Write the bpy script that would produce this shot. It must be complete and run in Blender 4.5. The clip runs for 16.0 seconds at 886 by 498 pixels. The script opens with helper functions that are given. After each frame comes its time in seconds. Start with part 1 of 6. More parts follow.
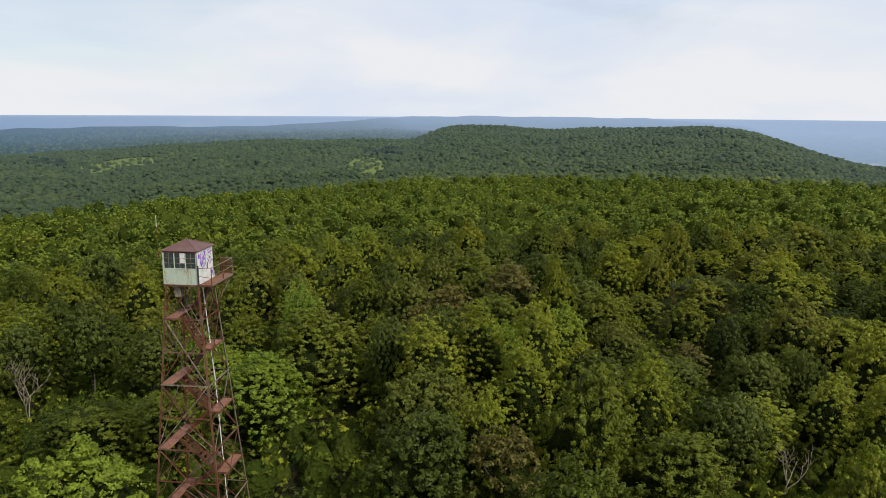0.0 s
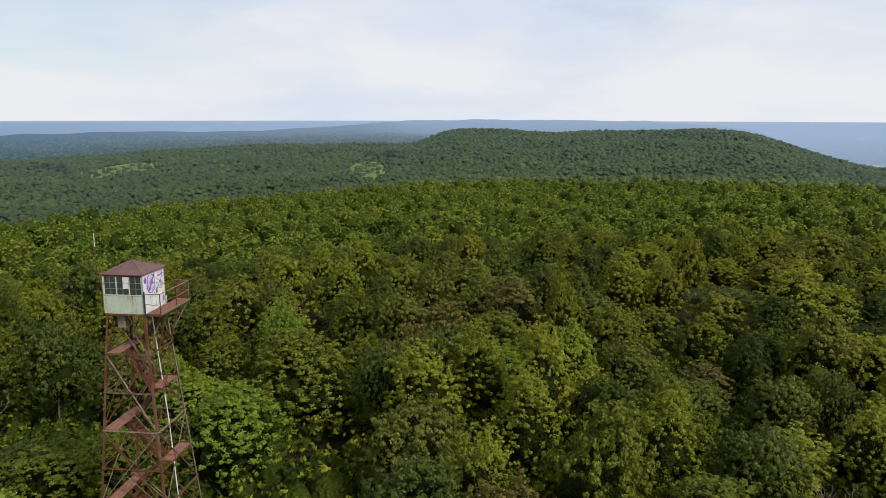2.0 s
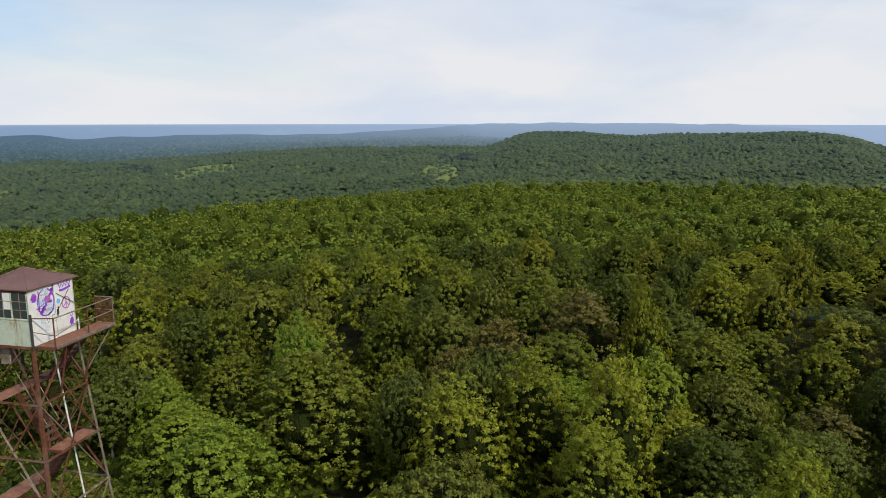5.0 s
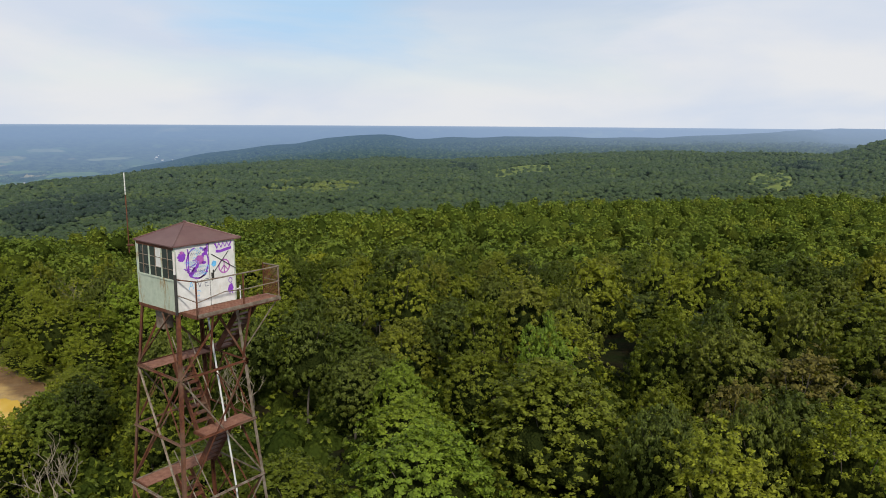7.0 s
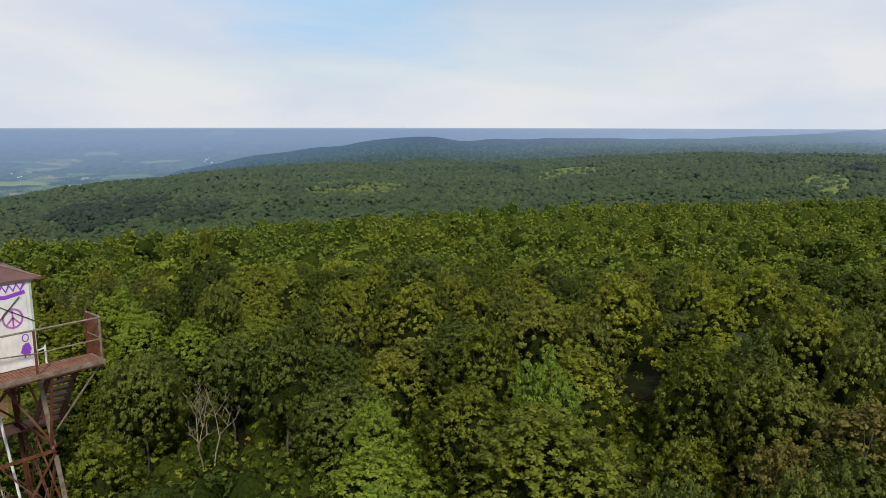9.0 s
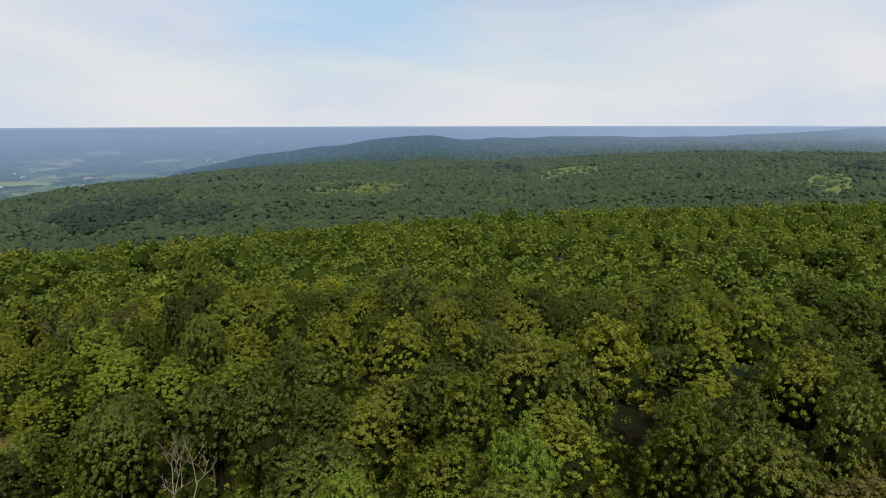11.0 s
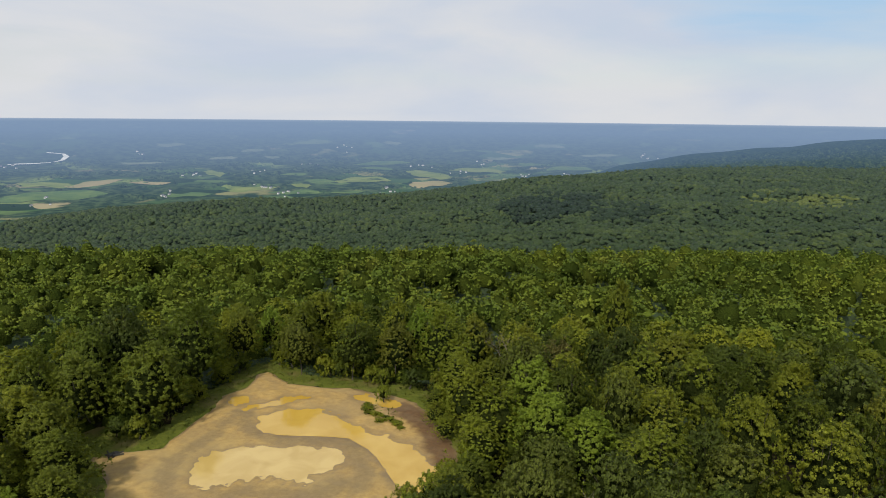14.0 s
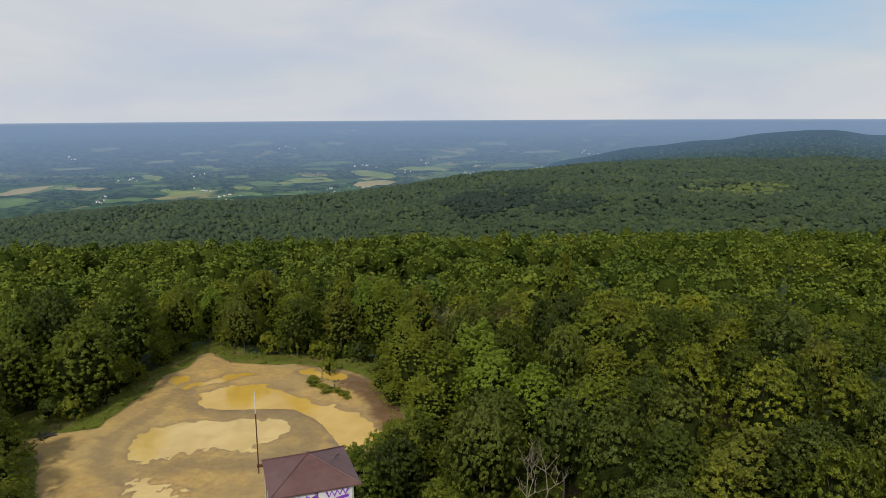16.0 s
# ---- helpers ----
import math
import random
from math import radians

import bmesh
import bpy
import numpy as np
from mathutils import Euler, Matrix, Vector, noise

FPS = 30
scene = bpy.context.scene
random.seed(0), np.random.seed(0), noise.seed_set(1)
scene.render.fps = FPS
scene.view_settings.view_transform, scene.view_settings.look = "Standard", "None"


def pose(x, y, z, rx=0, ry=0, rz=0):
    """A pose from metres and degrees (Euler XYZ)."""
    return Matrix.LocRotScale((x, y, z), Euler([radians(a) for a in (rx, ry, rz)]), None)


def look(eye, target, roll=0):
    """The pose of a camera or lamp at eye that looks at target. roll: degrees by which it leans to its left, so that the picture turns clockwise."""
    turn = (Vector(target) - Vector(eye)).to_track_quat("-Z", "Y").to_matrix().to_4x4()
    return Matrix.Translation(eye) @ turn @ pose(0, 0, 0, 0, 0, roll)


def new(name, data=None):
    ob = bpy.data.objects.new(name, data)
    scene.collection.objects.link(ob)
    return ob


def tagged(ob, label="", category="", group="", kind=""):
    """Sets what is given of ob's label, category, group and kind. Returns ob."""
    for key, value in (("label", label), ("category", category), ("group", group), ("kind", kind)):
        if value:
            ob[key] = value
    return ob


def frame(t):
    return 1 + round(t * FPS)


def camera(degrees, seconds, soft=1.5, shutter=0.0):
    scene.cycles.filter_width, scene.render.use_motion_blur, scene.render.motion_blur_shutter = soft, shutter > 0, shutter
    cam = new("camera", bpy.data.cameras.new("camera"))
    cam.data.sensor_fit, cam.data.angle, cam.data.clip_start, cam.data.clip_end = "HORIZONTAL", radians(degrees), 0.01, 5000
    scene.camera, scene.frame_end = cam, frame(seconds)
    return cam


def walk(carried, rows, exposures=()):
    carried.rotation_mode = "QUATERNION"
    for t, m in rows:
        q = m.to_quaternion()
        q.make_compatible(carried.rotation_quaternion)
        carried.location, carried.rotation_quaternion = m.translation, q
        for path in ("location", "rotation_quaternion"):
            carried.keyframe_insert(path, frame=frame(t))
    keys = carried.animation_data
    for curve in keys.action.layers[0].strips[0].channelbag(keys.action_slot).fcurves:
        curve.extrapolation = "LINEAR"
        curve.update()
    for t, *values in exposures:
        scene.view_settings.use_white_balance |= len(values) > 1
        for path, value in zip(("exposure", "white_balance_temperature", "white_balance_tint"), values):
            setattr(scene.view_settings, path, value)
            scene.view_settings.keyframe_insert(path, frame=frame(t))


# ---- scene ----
cam = camera(63.9, 16.0, soft=0.9)
PATH = [
    (0, (-38.181, -18.808, 26.51), (-36.229, -18.601, 26.13), 0.4),
    (0.5, (-36.965, -18.775, 26.497), (-35.012, -18.568, 26.121), 0.4),
    (1, (-35.495, -18.773, 26.487), (-33.541, -18.564, 26.114), 0.3),
    (1.5, (-33.9, -18.823, 26.484), (-31.947, -18.61, 26.112), 0.1),
    (2, (-32.121, -18.802, 26.217), (-30.167, -18.588, 25.847), 0.1),
    (2.5, (-30.252, -18.859, 25.94), (-28.298, -18.641, 25.572), 0.0),
    (3, (-28.257, -18.821, 25.635), (-26.304, -18.591, 25.269), -0.0),
    (5.5, (-18.205, -19.204, 23.85), (-16.304, -18.697, 23.492), 0.0),
    (6, (-16.199, -19.262, 23.361), (-14.338, -18.622, 23.005), 0.0),
    (6.5, (-14.162, -19.2, 22.75), (-12.413, -18.298, 22.394), 0.1),
    (7, (-12.174, -19.132, 22.304), (-10.609, -17.938, 21.95), 0.4),
    (7.5, (-10.182, -19.039, 22.039), (-8.694, -17.75, 21.685), 0.5),
    (8, (-8.196, -18.609, 21.959), (-6.708, -17.32, 21.608), 0.3),
    (8.5, (-6.264, -18.042, 21.909), (-4.776, -16.752, 21.559), 0.2),
    (9, (-4.438, -17.444, 22.029), (-2.951, -16.153, 21.68), 0.1),
    (11.5, (-1.884, -17.259, 26.396), (-0.404, -15.962, 26.039), -0.1),
    (12, (-1.786, -17.14, 28.008), (-0.307, -15.842, 27.648), -0.0),
    (12.5, (-1.864, -17.074, 29.666), (-0.386, -15.777, 29.302), -0.0),
    (13, (-2.05, -17.304, 30.583), (-0.676, -15.896, 30.215), -0.05),
    (13.5, (-3.2, -17.1, 31.5), (-2.474, -15.272, 31.136), 0.7),
    (14, (-2.824, -17.126, 31.903), (-2.31, -15.229, 31.532), 0.6),
    (14.5, (-2.729, -17.301, 31.253), (-2.22, -15.403, 30.882), 0.3),
    (15, (-2.633, -17.611, 30.073), (-2.126, -15.711, 29.708), 0.2),
    (15.5, (-2.606, -17.776, 29.538), (-2.102, -15.878, 29.165), -0.1),
    (16, (-2.425, -17.626, 28.025), (-1.769, -15.774, 27.653), -0.3),
]
walk(cam, [(t, look(eye, target, roll)) for t, eye, target, roll in PATH],
     exposures=[(0, -0.02), (3.0, -0.04), (7.0, -0.11), (12.5, -0.20), (14.0, -0.27), (16.0, -0.40)])


# ---- light ----
SUN_ELEV, SUN_AZ = 40.0, -128.0          # degrees; azimuth from +x towards +y, where the sun stands
SUN_WAY = Vector((math.cos(radians(SUN_AZ)) * math.cos(radians(SUN_ELEV)),
                  math.sin(radians(SUN_AZ)) * math.cos(radians(SUN_ELEV)), math.sin(radians(SUN_ELEV))))
lamp = bpy.data.lights.new("sun", "SUN")
lamp.energy, lamp.angle, lamp.color = 4.35, radians(4.0), (1.0, 0.93, 0.79)
sun = new("sun", lamp)
sun.matrix_world = look(SUN_WAY * 300, (0, 0, 0))

world = bpy.data.worlds.new("sky")
scene.world = world
world.use_nodes = True
wn, wl = world.node_tree.nodes, world.node_tree.links
wn.clear()


def wnode(kind, **sets):
    n = wn.new(kind)
    for k, v in sets.items():
        n.inputs[k].default_value = v
    return n


sky = wn.new("ShaderNodeTexSky")
sky.sky_type, sky.sun_disc = "NISHITA", False
sky.sun_elevation, sky.sun_rotation = radians(SUN_ELEV), radians(90 - SUN_AZ)
sky.air_density, sky.dust_density, sky.ozone_density = 1.0, 0.2, 2.0
coord = wn.new("ShaderNodeTexCoord")
flat = wnode("ShaderNodeMapping", Scale=(1.0, 1.0, 3.6))
banks = wnode("ShaderNodeTexNoise", Scale=1.7, Detail=7.0, Roughness=0.55, Distortion=0.5)
veil = wn.new("ShaderNodeMapRange")
for k, v in (("From Min", 0.43), ("From Max", 0.56), ("To Min", 0.72), ("To Max", 1.0)):
    veil.inputs[k].default_value = v
tone = wnode("ShaderNodeTexNoise", Scale=2.6, Detail=6.0, Roughness=0.5, Distortion=0.3)
ramp = wn.new("ShaderNodeValToRGB")
ramp.color_ramp.elements[0].position, ramp.color_ramp.elements[0].color = 0.36, (6.9, 7.65, 8.95, 1)
ramp.color_ramp.elements[1].position, ramp.color_ramp.elements[1].color = 0.60, (8.5, 8.65, 8.95, 1)
mix = wn.new("ShaderNodeMix")
mix.data_type = "RGBA"
back = wnode("ShaderNodeBackground", Strength=0.1)
out = wn.new("ShaderNodeOutputWorld")
wl.new(coord.outputs["Generated"], flat.inputs["Vector"])
wl.new(flat.outputs[0], banks.inputs["Vector"])
wl.new(flat.outputs[0], tone.inputs["Vector"])
wl.new(banks.outputs["Fac"], veil.inputs["Value"])
wl.new(tone.outputs["Fac"], ramp.inputs["Fac"])
part_z = wn.new("ShaderNodeSeparateXYZ")
low = wn.new("ShaderNodeMapRange")
for k, v in (("From Min", 0.03), ("From Max", 0.17), ("To Min", 1.0), ("To Max", 0.0)):
    low.inputs[k].default_value = v
most = wn.new("ShaderNodeMath")
most.operation = "MAXIMUM"
wl.new(coord.outputs["Generated"], part_z.inputs[0])
wl.new(part_z.outputs["Z"], low.inputs["Value"])
wl.new(veil.outputs["Result"], most.inputs[0])
wl.new(low.outputs["Result"], most.inputs[1])
wl.new(most.outputs[0], mix.inputs["Factor"])
wl.new(sky.outputs["Color"], mix.inputs["A"])
# a gap in the high cloud, with ragged edges
toward = wn.new("ShaderNodeVectorMath")
toward.operation = "DOT_PRODUCT"
toward.inputs[1].default_value = (math.cos(radians(44)) * math.cos(radians(20)), math.sin(radians(44)) * math.cos(radians(20)), math.sin(radians(20)))
wl.new(coord.outputs["Generated"], toward.inputs[0])
frayed = wn.new("ShaderNodeMath")
frayed.operation = "MULTIPLY_ADD"
frayed.inputs[1].default_value = 0.16
wl.new(banks.outputs["Fac"], frayed.inputs[0])
wl.new(toward.outputs["Value"], frayed.inputs[2])
gap = wn.new("ShaderNodeMapRange")
for k, v in (("From Min", 1.030), ("From Max", 1.062), ("To Min", 0.0), ("To Max", 1.0)):
    gap.inputs[k].default_value = v
wl.new(frayed.outputs[0], gap.inputs["Value"])
clear = wn.new("ShaderNodeMix")
clear.data_type = "RGBA"
clear.inputs["B"].default_value = (5.0, 7.2, 9.6, 1)
wl.new(gap.outputs["Result"], clear.inputs["Factor"])
wl.new(ramp.outputs["Color"], clear.inputs["A"])
wl.new(clear.outputs["Result"], mix.inputs["B"])
wl.new(mix.outputs["Result"], back.inputs["Color"])
wl.new(back.outputs[0], out.inputs["Surface"])


# ---- materials ----
class Nodes:
    """A node material under construction."""

    def __init__(self, name):
        self.mat = bpy.data.materials.new(name)
        self.mat.use_nodes = True
        self.tree = self.mat.node_tree
        self.bsdf = self.tree.nodes["Principled BSDF"]
        self.out = self.tree.nodes["Material Output"]
        self.geo = None

    def add(self, kind, links=(), attrs=(), **sets):
        n = self.tree.nodes.new("ShaderNode" + kind)
        for k, v in attrs:
            if k == "data_type":
                n.data_type = v
            elif k == "blend_type":
                n.blend_type = v
            elif k == "attribute_name":
                n.attribute_name = v
            elif k == "feature":
                n.feature = v
            elif k == "operation":
                n.operation = v
        for k, v in sets.items():
            n.inputs[k.replace("_", " ")].default_value = v
        for k, socket in links:
            self.tree.links.new(socket, n.inputs[k])
        return n

    def link(self, a, b):
        self.tree.links.new(a, b)

    def place(self, scale=1.0, stretch=(1, 1, 1)):
        if self.geo is None:
            self.geo = self.add("NewGeometry")
        return self.add("Mapping", [("Vector", self.geo.outputs["Position"])],
                        Scale=tuple(scale * s for s in stretch)).outputs[0]

    def noise(self, scale, detail=4.0, rough=0.55, distort=0.0, stretch=(1, 1, 1)):
        return self.add("TexNoise", [("Vector", self.place(1.0, stretch))], Scale=scale, Detail=detail,
                        Roughness=rough, Distortion=distort).outputs["Fac"]

    def ramp(self, fac, stops):
        n = self.add("ValToRGB", [("Fac", fac)])
        el = n.color_ramp.elements
        while len(el) < len(stops):
            el.new(0.5)
        for e, (p, c) in zip(el, stops):
            e.position, e.color = p, (*c, 1)
        return n.outputs["Color"]

    def span(self, value, a, b, c=0.0, d=1.0):
        return self.add("MapRange", [("Value", value)], From_Min=a, From_Max=b, To_Min=c, To_Max=d).outputs["Result"]

    def blend(self, fac, a, b, kind="MIX"):
        n = self.add("Mix", attrs=[("data_type", "RGBA"), ("blend_type", kind)])
        for socket, v in ((n.inputs["Factor"], fac), (n.inputs["A"], a), (n.inputs["B"], b)):
            if isinstance(v, (int, float)):
                socket.default_value = v
            elif isinstance(v, tuple):
                socket.default_value = (*v, 1)
            else:
                self.link(v, socket)
        return n.outputs["Result"]

    def finish(self, color, rough=0.7, metal=0.0, bump=None, height=0.02, spec=0.4):
        for name, v in (("Base Color", color), ("Roughness", rough), ("Metallic", metal), ("Specular IOR Level", spec)):
            socket = self.bsdf.inputs[name]
            if isinstance(v, tuple):
                socket.default_value = (*v, 1)
            elif isinstance(v, (int, float)):
                socket.default_value = v
            else:
                self.link(v, socket)
        if bump is not None:
            b = self.add("Bump", [("Height", bump)], Strength=0.8, Distance=height)
            self.link(b.outputs[0], self.bsdf.inputs["Normal"])
        return self.mat


def leaf_material(name, stops, through_light=0.35, per_mesh=False, vary=0.4, rough=0.6, spec=0.2, relief=0.0, tufts=None, haze_glow=None, fresh=1.0, warm=1.04):
    """Foliage: each tree takes its own tone, each leaf varies a little, light comes through."""
    m = Nodes(name)
    if per_mesh:
        tone = m.add("Attribute", attrs=[("attribute_name", "tone")]).outputs["Fac"]
    else:
        tone = m.add("ObjectInfo").outputs["Random"]
    base = m.blend(1.0, m.ramp(tone, stops), (warm * fresh, fresh, 1.5 * fresh), "MULTIPLY")
    m.place()
    leaf = m.span(m.geo.outputs["Random Per Island"], 0, 1, 1 - vary, 1 + vary)
    base = m.blend(1.0, base, m.add("CombineColor", [("Red", leaf), ("Green", leaf), ("Blue", leaf)]).outputs[0], "MULTIPLY")
    patch = m.noise(0.35, 3.0)
    base = m.blend(m.span(patch, 0.42, 0.7, 0.0, 0.5), base, m.blend(1.0, base, (1.3, 1.2, 0.9), "MULTIPLY"))
    drift = m.noise(0.022, 3.0, 0.5)
    base = m.blend(m.span(drift, 0.44, 0.62, 0.0, 0.45), base, m.blend(1.0, base, (1.22, 1.13, 0.85), "MULTIPLY"))
    bump, height = (m.noise(1.1, 4.0, 0.7), relief) if relief else (None, 0.02)
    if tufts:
        # clustered leaves: paler tips, crevice shade put into the colour, with their own relief
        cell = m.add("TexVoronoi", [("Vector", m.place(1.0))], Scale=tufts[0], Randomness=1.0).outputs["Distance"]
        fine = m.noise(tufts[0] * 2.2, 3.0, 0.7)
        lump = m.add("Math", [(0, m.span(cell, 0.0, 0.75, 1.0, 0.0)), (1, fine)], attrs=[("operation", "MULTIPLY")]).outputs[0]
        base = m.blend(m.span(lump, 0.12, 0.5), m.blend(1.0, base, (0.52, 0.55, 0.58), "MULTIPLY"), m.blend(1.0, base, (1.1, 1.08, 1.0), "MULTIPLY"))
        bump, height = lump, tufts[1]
    m.finish(base, rough, spec=spec, bump=bump, height=height)
    trans = m.add("BsdfTranslucent", [("Color", m.blend(1.0, base, (1.5, 1.45, 0.6), "MULTIPLY"))])
    mixed = m.add("MixShader", [(1, m.bsdf.outputs[0]), (2, trans.outputs[0])], Fac=through_light)
    # far foliage gets blue haze painted on as emission that grows with distance
    if haze_glow:
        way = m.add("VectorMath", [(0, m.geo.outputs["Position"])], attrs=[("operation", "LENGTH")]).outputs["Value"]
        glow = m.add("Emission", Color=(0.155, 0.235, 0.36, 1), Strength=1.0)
        mixed = m.add("MixShader", [(0, m.span(way, haze_glow[0], haze_glow[1], 0.0, haze_glow[2])), (1, mixed.outputs[0]), (2, glow.outputs[0])])
    m.link(mixed.outputs[0], m.out.inputs["Surface"])
    return m.mat


GREENS = [(0.0, (0.038, 0.060, 0.007)), (0.3, (0.062, 0.092, 0.007)), (0.55, (0.100, 0.132, 0.008)),
          (0.8, (0.148, 0.182, 0.010)), (1.0, (0.110, 0.130, 0.012))]
LEAF = leaf_material("leaf_green", GREENS, fresh=1.05, warm=1.08)
LEAF_DARK = leaf_material("leaf_deep_green", [(0.0, (0.054, 0.080, 0.009)), (0.5, (0.072, 0.100, 0.010)), (1.0, (0.094, 0.118, 0.011))], 0.25, rough=0.58, spec=0.2, fresh=0.98, warm=1.06)
LEAF_BRIGHT = leaf_material("leaf_bright_green", [(0.0, (0.102, 0.154, 0.012)), (1.0, (0.134, 0.178, 0.013))], 0.4, fresh=1.32, warm=1.0)
LEAF_YELLOW = leaf_material("leaf_yellow_green", [(0.0, (0.116, 0.156, 0.010)), (1.0, (0.142, 0.172, 0.012))], 0.4, fresh=1.22, warm=1.06)
LEAF_FRESH = leaf_material("leaf_fresh_green", [(0.0, (0.080, 0.118, 0.009)), (1.0, (0.112, 0.142, 0.010))], 0.35, fresh=1.08, warm=1.06)
LEAF_BROWN = leaf_material("leaf_turning", [(0.0, (0.100, 0.092, 0.016)), (1.0, (0.095, 0.098, 0.016))], 0.3)
LEAF_MIX = leaf_material("leaf_mixed", [(p, (1.10 * c[0], 1.11 * c[1], c[2])) for p, c in GREENS], 0.25, True, 0.25, warm=1.1)
LEAF_RIM = leaf_material("leaf_rim", [(0.0, (0.056, 0.086, 0.010)), (0.4, (0.078, 0.114, 0.011)), (0.75, (0.102, 0.134, 0.012)), (1.0, (0.130, 0.150, 0.014))], 0.15, True, 0.12, spec=0.1, fresh=1.34, warm=1.02)
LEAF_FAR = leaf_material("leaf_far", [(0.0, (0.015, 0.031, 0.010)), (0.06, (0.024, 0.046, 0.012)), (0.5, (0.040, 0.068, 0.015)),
                                      (0.86, (0.062, 0.092, 0.016)), (0.93, (0.090, 0.122, 0.018)), (1.0, (0.125, 0.155, 0.020))], 0.05, True, 0.15, relief=1.2, haze_glow=(400, 1700, 0.11), fresh=0.9)
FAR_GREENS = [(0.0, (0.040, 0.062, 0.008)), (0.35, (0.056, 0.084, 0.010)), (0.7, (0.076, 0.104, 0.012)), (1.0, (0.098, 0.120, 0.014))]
# bodies toned darker than their loose leaves, as painted shade in the gaps
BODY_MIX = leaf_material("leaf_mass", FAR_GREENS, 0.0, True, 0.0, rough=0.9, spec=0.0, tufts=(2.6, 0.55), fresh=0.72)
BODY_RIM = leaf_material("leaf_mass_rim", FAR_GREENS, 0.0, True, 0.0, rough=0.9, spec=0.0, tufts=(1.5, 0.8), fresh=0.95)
# near-black green: the shade behind the leaves is put into this colour
CORE_SHADE = leaf_material("leaf_shaded", [(0.0, (0.015, 0.022, 0.004)), (1.0, (0.021, 0.029, 0.005))], 0.0, rough=0.9, spec=0.0, tufts=(5.5, 0.35))

m = Nodes("bark")
n = m.noise(9.0, 5.0, 0.6, 0.4, (1, 1, 0.25))
BARK = m.finish(m.ramp(n, [(0.3, (0.03, 0.026, 0.02)), (0.7, (0.10, 0.085, 0.07))]), 0.9, bump=n, height=0.02)
m = Nodes("dead_wood")
n = m.noise(6.0, 5.0, 0.6, 0.4, (1, 1, 0.3))
DEAD = m.finish(m.ramp(n, [(0.3, (0.12, 0.10, 0.07)), (0.7, (0.27, 0.235, 0.175))]), 0.9, bump=n, height=0.01)

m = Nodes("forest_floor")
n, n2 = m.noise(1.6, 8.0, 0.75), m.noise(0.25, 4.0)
# litter kept near black: the shade between the trees is in its colour
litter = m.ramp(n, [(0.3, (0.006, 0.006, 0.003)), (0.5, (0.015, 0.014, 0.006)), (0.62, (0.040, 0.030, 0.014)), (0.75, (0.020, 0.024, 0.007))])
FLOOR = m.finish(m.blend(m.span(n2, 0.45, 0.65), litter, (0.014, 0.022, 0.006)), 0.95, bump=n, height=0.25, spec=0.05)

m = Nodes("far_canopy")
n, n2 = m.noise(0.16, 5.0, 0.7), m.noise(0.012, 4.0)
canopy = m.ramp(n, [(0.3, (0.016, 0.032, 0.011)), (0.6, (0.034, 0.062, 0.018)), (0.8, (0.055, 0.082, 0.020))])
CANOPY = m.finish(m.blend(m.span(n2, 0.5, 0.62, 0, 0.5), canopy, (0.07, 0.10, 0.022)), 0.95, bump=n, height=4.0)


def distance_material(name, stops, scale, near, far, fields=False):
    """A far surface with pale blue haze mixed in as emission, growing with distance."""
    m = Nodes(name)
    n = m.noise(scale, 5.0, 0.65)
    base = m.ramp(n, stops)
    if fields:
        turned = m.add("Mapping", [("Vector", m.place(1.0, (1, 1, 0.0)))], Rotation=(0, 0, 0.5), Scale=(1.0, 1.9, 1.0)).outputs[0]
        cell = m.add("TexVoronoi", [("Vector", turned)], Scale=0.0052, Randomness=0.9)
        pick = m.add("SeparateColor", [("Color", cell.outputs["Color"])]).outputs[0]
        plots = m.ramp(pick, [(0.0, (0.022, 0.045, 0.018)), (0.26, (0.06, 0.11, 0.035)), (0.46, (0.11, 0.17, 0.055)), (0.66, (0.17, 0.22, 0.07)),
                              (0.80, (0.25, 0.24, 0.10)), (0.88, (0.34, 0.29, 0.16)), (0.91, (0.05, 0.10, 0.03))])
        far_off = m.span(m.add("VectorMath", [(0, m.geo.outputs["Position"])], attrs=[("operation", "LENGTH")]).outputs["Value"], 3000, 4000, 0.0, 0.07)
        lumps = m.add("Math", [(0, m.noise(0.0030, 6.0, 0.66)), (1, far_off)], attrs=[("operation", "ADD")]).outputs[0]
        wood = m.span(lumps, 0.44, 0.53)
        base = m.blend(wood, plots, base)
        for e in m.tree.nodes:
            if e.bl_idname == "ShaderNodeValToRGB" and len(e.color_ramp.elements) == 7:
                e.color_ramp.interpolation = "CONSTANT"
    m.finish(base, 1.0, spec=0.0)
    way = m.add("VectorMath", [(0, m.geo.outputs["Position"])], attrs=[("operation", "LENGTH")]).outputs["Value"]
    # the emitted haze is set paler towards the east
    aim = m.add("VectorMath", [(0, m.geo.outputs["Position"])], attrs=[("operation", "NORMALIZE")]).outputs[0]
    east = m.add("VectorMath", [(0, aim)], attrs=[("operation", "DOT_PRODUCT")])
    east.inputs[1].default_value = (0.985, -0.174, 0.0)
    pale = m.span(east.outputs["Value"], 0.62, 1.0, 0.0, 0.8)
    haze_colour = m.blend(pale, m.ramp(m.span(way, 2600, 4850), [(0.0, (0.155, 0.255, 0.42)), (0.5, (0.215, 0.32, 0.50)), (0.93, (0.28, 0.40, 0.60)), (1.0, (0.45, 0.56, 0.74))]), (0.41, 0.53, 0.74))
    haze_glow = m.add("Emission", [("Color", haze_colour)], Strength=1.0)
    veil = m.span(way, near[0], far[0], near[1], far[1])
    mixed = m.add("MixShader", [(0, veil), (1, m.bsdf.outputs[0]), (2, haze_glow.outputs[0])])
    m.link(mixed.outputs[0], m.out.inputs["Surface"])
    return m.mat


